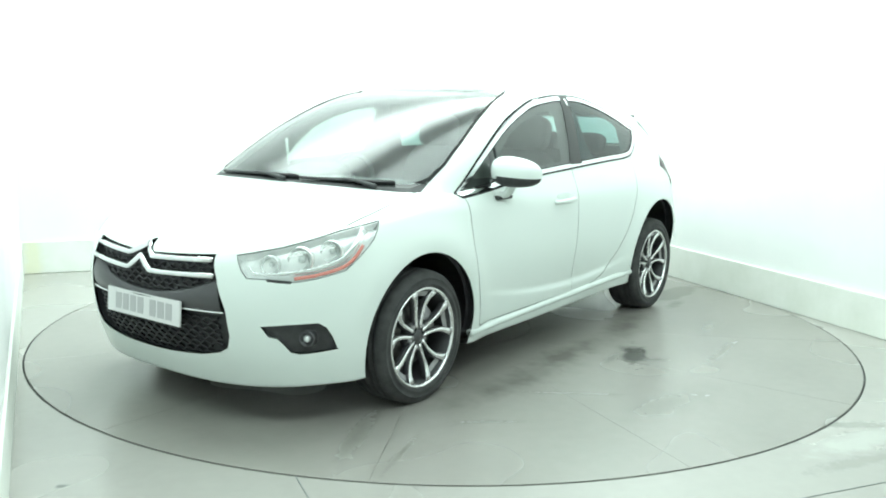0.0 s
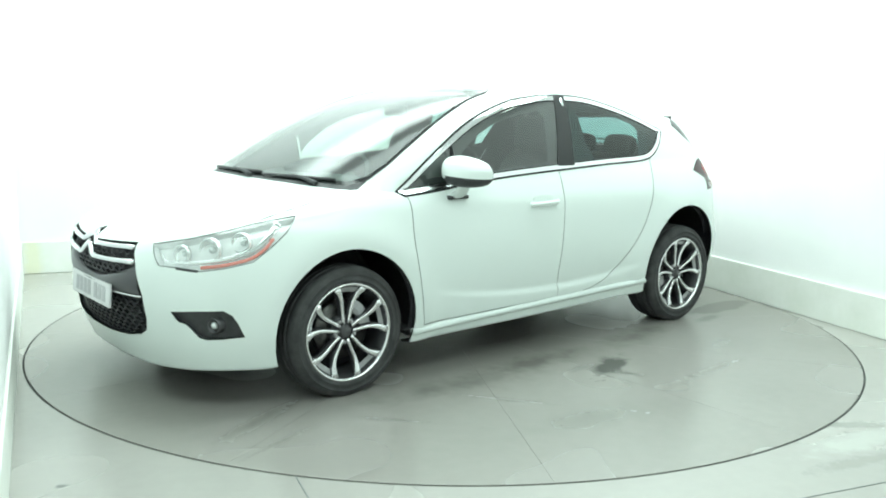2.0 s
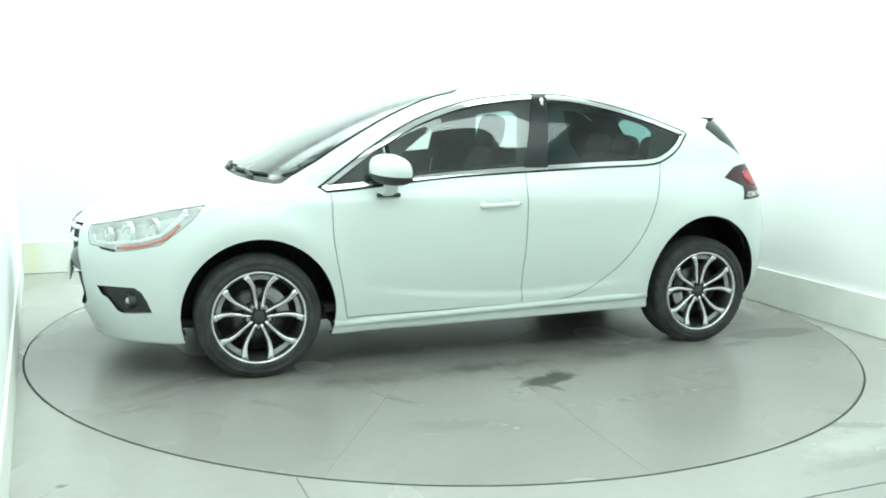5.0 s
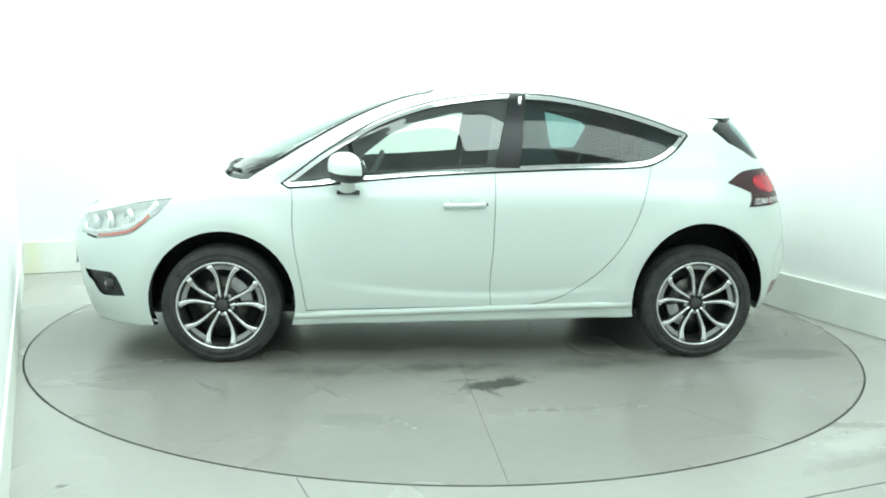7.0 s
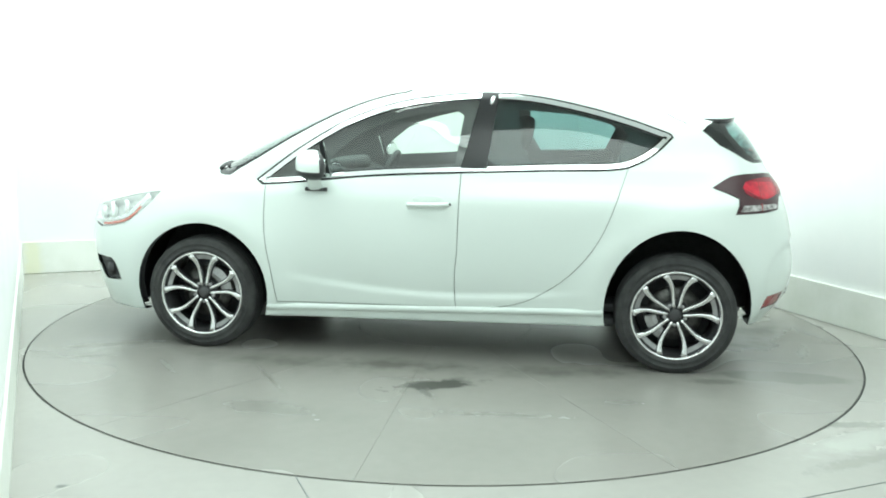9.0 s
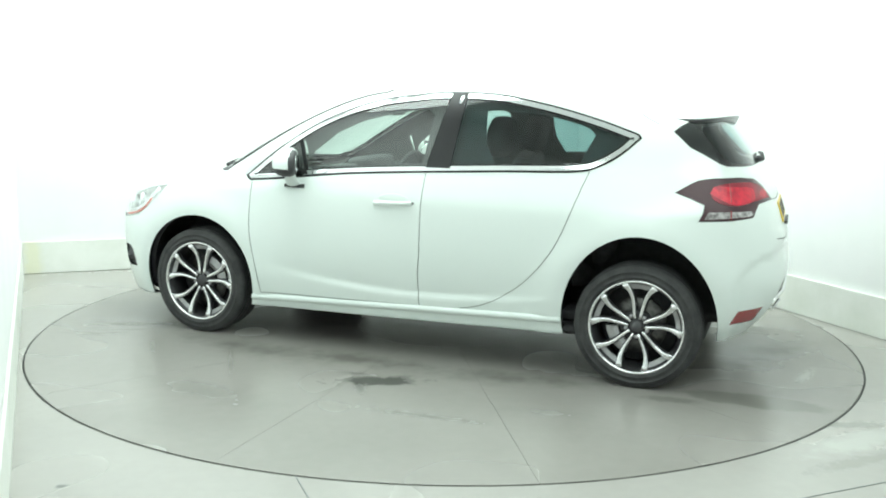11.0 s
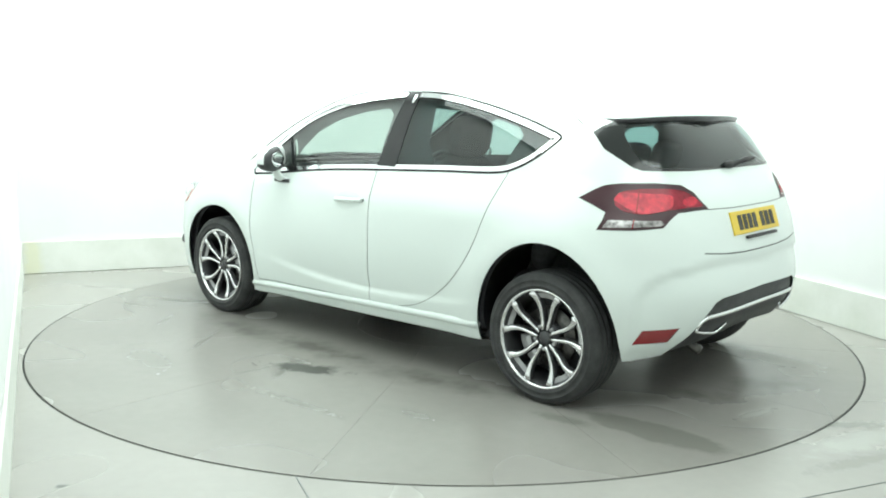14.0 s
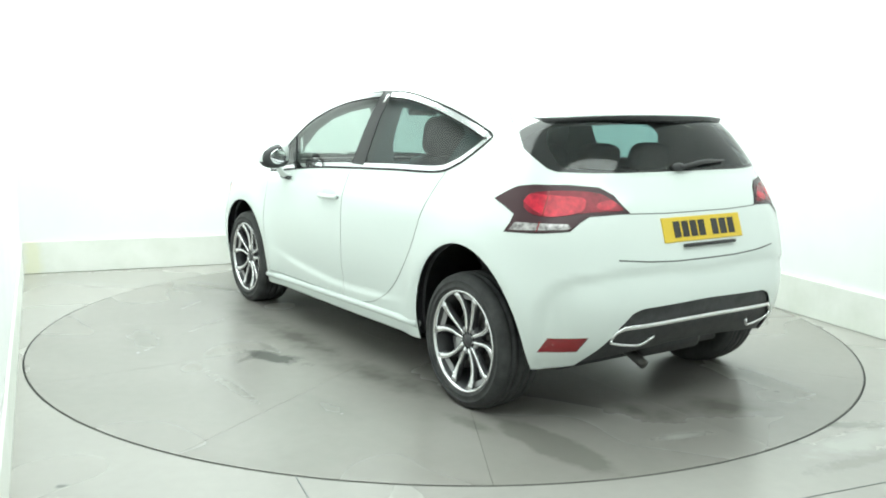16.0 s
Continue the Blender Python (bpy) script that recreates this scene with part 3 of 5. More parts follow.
cut(B_EDGE + REAR_EDGE[1:] + [(-0.6, 1.06)], side_map, flank, "rear_door")

# wheel arches
for wx, rx, rz, name in ((1.306, 0.386, 0.386, "hole"), (-1.313, 0.384, 0.442, "hole")):
    cut([(wx + rx * math.cos(a), 0.33 + (rz if math.sin(a) > 0 else 0.4) * math.sin(a)) for a in [2 * math.pi * i / 44 for i in range(44)]], side_map, flank, name)

# shut lines
SEAM_W = 0.0045
cut(band(FRONT_EDGE, SEAM_W), side_map, flank, "front_line")
cut(band(B_EDGE, SEAM_W), side_map, flank, "b_line")
cut(band(REAR_EDGE, SEAM_W), side_map, flank, "rear_line")
cut(band([(0.862, 0.288), (0.4, 0.294), (-0.138, 0.305)], 0.005), side_map, flank, "sill_line")
cut(band([(0.0, 0.734), (0.19, 0.735), (0.36, 0.743), (0.515, 0.757)], 0.006), end_map, lambda c, q: q.x > 2.4 and q.y < 6, "gate_line")
cut(band([(1.70, 0.742), (1.5, 0.748), (1.25, 0.735), (1.075, 0.700)], 0.006), plan_map, lambda c, q: q.x < 1 and 5 < q.y < 7, "hood_line")
cut(band([(-1.10, 0.475), (-1.20, 0.535), (-1.27, 0.59), (-1.335, 0.628)], 0.006), plan_map, lambda c, q: q.y > 7.6 and c.x < -0.9, "roof_line")

# crease above the plate: its shade is a thin dark strip, not a gap
cut(band([(0.0, 0.938), (0.2, 0.938), (0.44, 0.944)], 0.004), end_map, lambda c, q: q.x > 2.4 and 5 < q.y < 6.4, "crease_line")

# side windows
cut(inset(DLO, -0.009), side_map, flank, "window_seal")
cut(inset(DLO, 0.001), side_map, flank, "window_chrome")
cut(inset(DLO, 0.025), side_map, flank, "window_seal")
cut(inset(DLO, 0.031), side_map, flank, "rear_glass_side")
cut([(1.2, 0.9), (1.2, 1.6), (-0.245, 1.6), (-0.245, 1.45), (-0.145, 1.045), (-0.145, 0.9)], side_map, flank, "front_glass_side", ["rear_glass_side"])
cut([(-0.242, 1.47), (-0.333, 1.47), (-0.285, 1.055), (-0.145, 1.055)], side_map, flank, "pillar_cover", ["rear_glass_side", "front_glass_side", "window_seal", "window_chrome"])
# clear opening of the inner trim, drawn in from the glass edge
cut([(-0.44, 1.385), (-0.46, 1.20), (-0.52, 1.095), (-0.96, 1.10), (-1.03, 1.265), (-0.98, 1.315), (-0.74, 1.365)], side_map, flank, "rear_glass_mid", ["rear_glass_side"])
cut([(0.62, 1.03), (0.56, 1.12), (0.42, 1.235), (0.27, 1.305), (0.08, 1.355), (-0.10, 1.378), (-0.145, 1.345), (-0.11, 1.085), (0.2, 1.06)], side_map, flank, "front_glass_mid", ["front_glass_side"])
cut(band([(0.655, 1.25), (0.575, 0.95)], 0.022), side_map, flank, "window_divider", ["front_glass_side", "front_glass_mid"])

# windscreen, rear window
cut([(-0.01, 6.972), (0.40, 6.968), (0.55, 6.94), (0.66, 6.95), (0.70, 7.0), (0.70, 7.06), (-0.01, 7.06)], loft_map, anywhere, "scuttle")
SCREEN = [(-0.01, 7.01), (0.60, 7.02), (0.70, 7.07), (0.715, 7.18), (0.690, 7.36), (0.645, 7.58), (0.610, 7.80), (0.595, 8.05), (0.595, 8.30), (0.45, 8.58), (-0.01, 8.75)]
cut(SCREEN, loft_map, anywhere, "screen_seal")
cut([(-0.01, 7.035), (0.58, 7.045), (0.67, 7.09), (0.690, 7.18), (0.668, 7.36), (0.624, 7.58), (0.590, 7.80), (0.575, 8.05), (0.575, 8.27), (0.44, 8.53), (-0.01, 8.70)], loft_map, anywhere, "windscreen")
cut([(-0.01, 8.12), (0.62, 8.12), (0.62, 8.80), (-0.01, 8.80)], loft_map, anywhere, "screen_border", ["screen_seal"])
cut([(-0.01, 7.0), (0.66, 7.0), (0.66, 7.06), (-0.01, 7.06)], loft_map, anywhere, "screen_base", ["screen_seal"])
cut([(2.125, 7.67), (2.20, 7.41), (2.39, 7.155), (2.456, 7.11), (2.82, 7.05), (3.01, 7.03), (3.01, 7.99), (2.50, 7.96), (2.30, 7.91), (2.18, 7.77)], loft_map, anywhere, "rear_seal")
cut([(2.36, 7.60), (2.40, 7.40), (2.46, 7.22), (2.52, 7.145), (2.82, 7.085), (3.01, 7.065), (3.01, 7.93), (2.55, 7.90), (2.43, 7.84), (2.37, 7.72)], loft_map, anywhere, "rear_window")


def deg(*pairs):
    return [(a / 60, z) for a, z in pairs]


# lamps
HEAD = deg((29, 0.757), (39.3, 0.789), (47, 0.820), (53.6, 0.847), (60, 0.865), (65.8, 0.878), (63.2, 0.812), (59.2, 0.752), (54.5, 0.690), (47.3, 0.664), (42.3, 0.653), (39.0, 0.662), (35.7, 0.667), (31.7, 0.670), (30.4, 0.70))
cut(inset(HEAD, -0.003), nose_map, nose, "head_gap")
cut(inset(HEAD, 0.001), nose_map, nose, "head_lens")
AMBER_STRIP = deg((42.1, 0.673), (47.5, 0.684), (52.6, 0.705), (56.2, 0.738), (59.0, 0.788), (60.4, 0.788), (58.4, 0.745), (54.6, 0.699), (47.3, 0.671), (42.4, 0.661))
FOG = deg((34.7, 0.468), (41, 0.475), (47.6, 0.477), (49.6, 0.455), (51, 0.415), (52.4, 0.355), (47, 0.345), (43.3, 0.342), (41.4, 0.352), (39.8, 0.388), (38.4, 0.414), (36.4, 0.423))
cut(FOG, nose_map, nose, "fog_recess")
TAIL = deg((72.3, 0.989), (68, 1.026), (65, 1.047), (60, 1.057), (50, 1.060), (41, 1.050), (36.5, 1.018), (34, 0.98), (31.4, 0.946), (37, 0.944), (43.6, 0.938), (46.3, 0.91), (48.4, 0.878), (56, 0.866), (66, 0.860), (64.6, 0.90), (64, 0.936), (68, 0.965))
cut(inset(TAIL, -0.003), tail_map, tail, "tail_gap")
cut(TAIL, tail_map, tail, "tail_smoke")
cut(smooth_outline(deg((62, 0.99), (60, 1.022), (54, 1.036), (46, 1.036), (40, 1.022), (36, 0.988), (33.8, 0.958), (40, 0.955), (47, 0.945), (54, 0.930), (59, 0.940), (61.5, 0.965)), 30), tail_map, tail, "tail_red", ["tail_smoke"])
cut(smooth_outline(deg((62.6, 1.012), (59.4, 1.020), (52, 1.016), (45.8, 1.010), (44.8, 0.985), (45.8, 0.956), (50, 0.938), (54.5, 0.932), (58.5, 0.955), (62.3, 0.990)), 26), tail_map, tail, "tail_core", ["tail_red"])
cut(deg(*[(38.8 + 3.1 * math.cos(a), 0.980 + 0.019 * math.sin(a) - 0.004 * math.cos(a)) for a in [2 * math.pi * i / 14 for i in range(14)]]), tail_map, tail, "tail_core", ["tail_red"])
cut(deg((63.2, 0.902), (49.0, 0.905), (48.0, 0.890), (49.2, 0.882), (64.6, 0.868)), tail_map, tail, "tail_clear", ["tail_smoke"])
cut(deg((55.4, 0.355), (52.8, 0.422), (42.4, 0.430), (45.4, 0.362)), tail_map, lambda c, q: tail(c, q) and q.y < 3, "rear_reflector")

# grille mouth and diffuser
MOUTH = [(-0.01, 0.785), (0.010, 0.783), (0.036, 0.759), (0.075, 0.739), (0.2, 0.745), (0.407, 0.757), (0.425, 0.70), (0.440, 0.665), (0.480, 0.528), (0.485, 0.42), (0.468, 0.364), (0.425, 0.338), (0.325, 0.318), (0.12, 0.302), (-0.01, 0.300)]
cut(MOUTH, end_map, lambda c, q: q.x < 0.6 and q.y < 5.6, "mouth")
DIFF = [(-0.01, 0.557), (0.223, 0.552), (0.40, 0.547), (0.455, 0.530), (0.505, 0.475), (0.565, 0.385), (0.63, 0.295), (0.64, 0.15), (-0.01, 0.15)]
cut(DIFF, end_map, lambda c, q: q.x > 2.3 and q.y < 4, "diffuser")


def take(names, push=0.0, rim=0.0, sides=(1,), shape=None):
    """The named faces as vertex, face and normal lists; mirrored and joined when both sides are asked for."""
    tags = {0 if n == "" else tag_of(n) for n in names}
    verts, faces, normals = [], [], []
    for s in sides:
        index = {}
        border = {}
        for f in half.faces:
            if f[LR] not in tags:
                continue
            ids = []
            for v in f.verts:
                if v not in index:
                    n = FLIP * v[LN]
                    p = v[LP] + push * n
                    if shape:
                        p = shape(p, n)
                    if v[LQ].x in (0.0, 3.0):
                        p.y = 0.0
                    index[v] = len(verts)
                    verts.append((p.x, s * p.y, p.z))
                    normals.append((n.x, s * n.y, n.z))
                ids.append(index[v])
            order = ids if s * FLIP > 0 else ids[::-1]
            faces.append(order)
            for e in f.edges:
                border[e] = border.get(e, 0) + 1
        if rim:
            for e, count in border.items():
                a, b = e.verts
                if count != 1 or (abs(a[LP].y) < 1e-5 and abs(b[LP].y) < 1e-5):
                    continue
                k = len(verts)
                pa, pb = Vector(verts[index[a]]), Vector(verts[index[b]])
                na, nb = Vector(normals[index[a]]), Vector(normals[index[b]])
                quad = [pa, pb, pb - rim * nb, pa - rim * na]
                side = (pb - pa).cross(na)
                side = side.normalized() if side.length > 1e-9 else na
                verts += [tuple(p) for p in quad]
                normals += [tuple(side)] * 4
                faces.append([k, k + 1, k + 2, k + 3])
    return verts, faces, normals


def skin(name, names, mat, parent, label="", **how):
    """A part of the car made of the named faces of the skin."""
    verts, faces, normals = take(names, **how)
    me = bpy.data.meshes.new(name)
    me.from_pydata(verts, [], faces)
    for p in me.polygons:
        p.use_smooth = True
    me.normals_split_custom_set_from_vertices(normals)
    me.materials.append(mat)
    ob = new(name, me)
    ob.parent = parent
    return tagged(ob, label) if label else ob


L, R, BOTH = (1,), (-1,), (1, -1)
car = tagged(empty("car"), "white five-door hatchback car with chrome window surrounds, standing on the turntable", "car")
body = skin("body", [""], PAINT, car, "glossy white painted body shell", sides=BOTH, rim=0.012)
skin("hood", ["hood"], PAINT, car, "white bonnet", sides=BOTH, rim=0.012)
front_bumper = skin("front_bumper", ["front_bumper"], PAINT, car, "white front bumper", sides=BOTH, rim=0.012)
rear_bumper = skin("rear_bumper", ["rear_bumper"], PAINT, car, "white rear bumper", sides=BOTH, rim=0.012)
tailgate = skin("tailgate", ["tailgate"], PAINT, car, "white tailgate", sides=BOTH, rim=0.012)
for lines in ("gate_line", "crease_line"):
    skin("panel_line", [lines], SEAM, tailgate, push=-0.004, sides=BOTH)
for sd in (L, R):
    for lines in ("front_line", "b_line", "rear_line", "sill_line", "hood_line", "roof_line"):
        skin("panel_line", [lines], SHUT, body, push=-0.004, sides=sd)
windscreen = skin("windscreen", ["windscreen"], GLASS_SCREEN, car, "tinted panoramic windscreen", sides=BOTH)
for sd in (L, R):
    skin("screen_seal", ["screen_seal"], SEAL, windscreen, push=0.005, rim=0.008, sides=sd)
skin("screen_border", ["screen_border"], FRIT, windscreen, push=0.001, sides=BOTH)
skin("screen_base", ["screen_base"], FRIT, windscreen, push=0.001, sides=BOTH)
rear_window = skin("rear_window", ["rear_window"], GLASS_DARK, tailgate, "dark tinted rear window", sides=BOTH)
skin("rear_window_seal", ["rear_seal"], FRIT, tailgate, push=0.001, sides=BOTH)
DOORS = {}
for s, sd in ((1, L), (-1, R)):
    fd = skin("front_door", ["front_door"], PAINT, car, "white front door", sides=sd, rim=0.012)
    rd = skin("rear_door", ["rear_door"], PAINT, car, "white rear door", sides=sd, rim=0.012)
    DOORS[s] = (fd, rd)
    skin("front_window", ["front_glass_side", "front_glass_mid"], GLASS, fd, "green-tinted side glass", sides=sd)
    skin("rear_side_window", ["rear_glass_side", "rear_glass_mid"], GLASS_DARK, rd, "dark tinted side glass", sides=sd)
    skin("window_trim", ["window_chrome"], CHROME, car, "polished chrome window surround", sides=sd, push=0.004, rim=0.006)
    skin("window_seal", ["window_seal"], SEAL, car, "black rubber seal", sides=sd, push=0.001, rim=0.01)
    skin("pillar_cover", ["pillar_cover"], GLOSS_BLACK, car, "gloss black door pillar cover", sides=sd, push=0.002, rim=0.006)
    skin("window_divider", ["window_divider"], SEAL, car, "black window divider bar", sides=sd, push=-0.002, rim=0.008)


# ---------------------------------------------------------------- placing things on the skin
from mathutils.bvhtree import BVHTree
SKIN = BVHTree.FromPolygons([tuple(v[LP]) for v in half.verts], [[v.index for v in f.verts] for f in half.faces if (half.verts.index_update() or True)])


def on_side(x, z):
    h = SKIN.ray_cast(Vector((x, 2.0, z)), Vector((0, -1, 0)))
    return h[0] if h[0] else Vector((x, 0.86, z))


def on_nose(angle, z):
    a = radians(angle)
    h = SKIN.ray_cast(Vector((1.2 + 3 * math.cos(a), 3 * math.sin(a), z)), Vector((-math.cos(a), -math.sin(a), 0)))
    return h[0]


def on_tail(angle, z):
    a = radians(angle)
    h = SKIN.ray_cast(Vector((-1.2 - 3 * math.cos(a), 3 * math.sin(a), z)), Vector((math.cos(a), -math.sin(a), 0)))
    return h[0]


def on_front(y, z):
    h = SKIN.ray_cast(Vector((4, max(abs(y), 1e-4), z)), Vector((-1, 0, 0)))
    p = h[0] if h[0] else Vector((2.1, abs(y), z))
    return Vector((p.x, y, p.z))


def on_back(y, z):
    h = SKIN.ray_cast(Vector((-4, max(abs(y), 1e-4), z)), Vector((1, 0, 0)))
    p = h[0] if h[0] else Vector((-1.9, abs(y), z))
    return Vector((p.x, y, p.z))


def flip(v, s):
    return Vector((v.x, s * v.y, v.z))


def ribbon(bm, centre, half_w, out, depth, cross=None):
    """A flat bar with bevelled faces along a line of points; out gives its outward way at each point, cross its width way."""
    rows = []
    n = len(centre)
    for i, p in enumerate(centre):
        d = (centre[min(i + 1, n - 1)] - centre[max(i - 1, 0)]).normalized()
        o = out[i] if isinstance(out, list) else out
        w = cross if cross is not None else o.cross(d).normalized()
        hw = half_w(i / (n - 1)) if callable(half_w) else half_w
        rows.append([bm.verts.new(p + w * a * hw + o * b * depth) for a, b in ((-1, 0), (-1, 0.7), (-0.7, 1), (0.7, 1), (1, 0.7), (1, 0))])
    for a, b in zip(rows, rows[1:]):
        for k in range(5):
            bm.faces.new((a[k], a[k + 1], b[k + 1], b[k]))
    bm.faces.new(rows[0][::-1])
    bm.faces.new(rows[-1])
    bmesh.ops.recalc_face_normals(bm, faces=bm.faces)


# ---------------------------------------------------------------- nose: grille, badge bars, plate
def deepen(depth):
    def shape(p, n):
        return Vector((p.x - depth, p.y * 0.985, p.z))
    return shape


mouth = skin("grille_housing", ["mouth"], BLACK, front_bumper, "black grille housing", sides=BOTH, shape=deepen(0.045))
bm = bmesh.new()
edge = [Vector((0, y, z)) for y, z in MOUTH[1:-1]]
for s in (1, -1):
    rows = []
    for p in [Vector((0, 0, 0.785))] + edge + [Vector((0, 0, 0.300))]:
        q = on_front(p.y, p.z)
        rows.append((bm.verts.new((q.x - 0.001, s * q.y, q.z)), bm.verts.new((q.x - 0.047, s * q.y * 0.985, q.z))))
    for a, b in zip(rows, rows[1:]):
        bm.faces.new((a[0], a[1], b[1], b[0]) if s > 0 else (b[0], b[1], a[1], a[0]))
part("grille_rim", bm, BLACK, front_bumper)


def bar_limit(y):
    """Height of the lower edge of the upper mesh at half width y."""
    y = abs(y)
    return 0.565 + 0.09 * (y / 0.43) ** 2


def honeycomb(z_low, z_high, y_lim, name, depth):
    """Rows of slim slanted links, like woven wire, before the housing."""
    bm = bmesh.new()
    step_y, step_z = 0.056, 0.022
    rows = int((z_high - z_low) / step_z) + 2
    for r in range(rows):
        z = z_low + r * step_z
        for c in range(-9, 10):
            y = (c + 0.5 * (r % 2)) * step_y
            for y1, z1 in ((y + step_y / 2, z + step_z * 0.5), (y - step_y / 2, z + step_z * 0.5)):
                y0, z0 = y, z - step_z * 0.1
                if max(abs(y), abs(y1)) > y_lim(z1) or not (z_low - 0.01 < z1 < z_high):
                    continue
                if name == "upper_grille" and (z0 < bar_limit(y) or z1 < bar_limit(y1)):
                    continue
                a, b = on_front(y0, z0), on_front(y1, z1)
                a.x -= depth
                b.x -= depth
                ribbon(bm, [a, b], 0.0048, Vector((1, 0, 0)), 0.010)
    part(name, bm, SATIN_BLACK, front_bumper, "black woven-pattern grille mesh", smooth=False)


SATIN_BLACK = material("satin_black", (0.022, 0.022, 0.026), 0.45)
honeycomb(0.565, 0.735, lambda z: 0.40, "upper_grille", 0.036)
honeycomb(0.300, 0.50, lambda z: 0.445 if z > 0.36 else 0.38, "lower_grille", 0.036)

# the smooth grey bar that carries the plate
bm = bmesh.new()
for s in (1, -1):
    rows = []
    for i in range(15):
        y = 0.452 * i / 14
        up_z, low_z = bar_limit(y), 0.517
        row = []
        for k in range(7):
            z = up_z + (low_z - up_z) * k / 6
            p = on_front(min(y, 0.432 + (0.665 - z) * 0.26), z)
            row.append(bm.verts.new((p.x - 0.018 + 0.016 * math.sin(math.pi * k / 7), s * p.y, p.z)))
        row.append(bm.verts.new((row[-1].co.x - 0.03, row[-1].co.y, 0.512)))
        row.insert(0, bm.verts.new((row[0].co.x - 0.025, row[0].co.y, row[0].co.z + 0.004)))
        rows.append(row)
    for a, b in zip(rows, rows[1:]):
        for k in range(len(a) - 1):
            bm.faces.new((a[k], a[k + 1], b[k + 1], b[k]) if s > 0 else (b[k], b[k + 1], a[k + 1], a[k]))
part("grille_bar", bm, SATIN_GREY, front_bumper, "smooth satin grey grille bar")
bm = bmesh.new()
ribbon(bm, [on_front(0.466 * (i / 12 - 1) * 1.0, 0.518) + Vector((-0.006, 0, 0)) for i in range(25)], 0.004, Vector((1, 0, 0)), 0.006)
part("grille_bar_trim", bm, CHROME, front_bumper, "thin bright trim strip")


def chevron_bar(z_peak, z_dip, z_end, y_end, name):
    """A chrome bar across the grille with the peaked badge in its middle."""
    bm = bmesh.new()
    pts = []
    for s in (-1, 1):
        part_pts = [(0.0, z_peak), (0.035, z_peak - 0.028), (0.07, z_dip + 0.004), (0.085, z_dip), (0.16, z_dip + (z_end - z_dip) * 0.2), (0.25, z_dip + (z_end - z_dip) * 0.5), (0.33, z_dip + (z_end - z_dip) * 0.8), (y_end, z_end)]
        pts.append([(s * y, z) for y, z in part_pts])
    line = pts[0][::-1] + pts[1][1:]
    centre = [on_front(y, z) + Vector((-0.006, 0, 0)) for y, z in line]
    ribbon(bm, centre, lambda u: 0.0108 + 0.003 * math.exp(-((u - 0.5) / 0.12) ** 2), Vector((1, 0, 0)), 0.014)
    part(name, bm, CHROME, front_bumper, "polished chrome grille bar with a peaked badge")


chevron_bar(0.770, 0.722, 0.734, 0.404, "badge_bar")
chevron_bar(0.716, 0.660, 0.671, 0.424, "badge_bar")


def number_plate(name, mat, ink, where, tilt, parent, label, s):
    bm = bmesh.new()
    box(bm, -0.006, 0.006, -0.26, 0.26, -0.0555, 0.0555, None, 0.003)
    plate = part(name, bm, mat, parent, label, smooth=False)
    plate.matrix_basis = Matrix.Translation(where) @ Matrix.Rotation(tilt, 4, "Y")
    # the writing stays plain bars
    widths = (0.042, 0.042, 0.042, 0.042, None, 0.042, 0.046, 0.042)
    y = -0.195
    for w in widths:
        if w is None:
            y += 0.034
            continue
        bm = bmesh.new()
        a, b = sorted((s * y, s * (y + w)))
        box(bm, s * 0.0065 - 0.001, s * 0.0065 + 0.001, a, b, -0.036, 0.036)
        part("plate_bar", bm, ink, plate, smooth=False)
        y += w + 0.012
    return plate


number_plate("number_plate", PLATE_WHITE, PLATE_GREY, (2.220, 0.012, 0.494), radians(-4), front_bumper, "white number plate with plain bars", 1)
number_plate("number_plate", PLATE_YELLOW, PLATE_INK, (-1.930, 0.0, 0.866), radians(19), tailgate, "yellow number plate with dark plain bars", -1)
bm = bmesh.new()
box(bm, -1.972, -1.955, -0.19, 0.15, 0.792, 0.806, None, 0.003)
part("plate_lamp", bm, BLACK, tailgate)


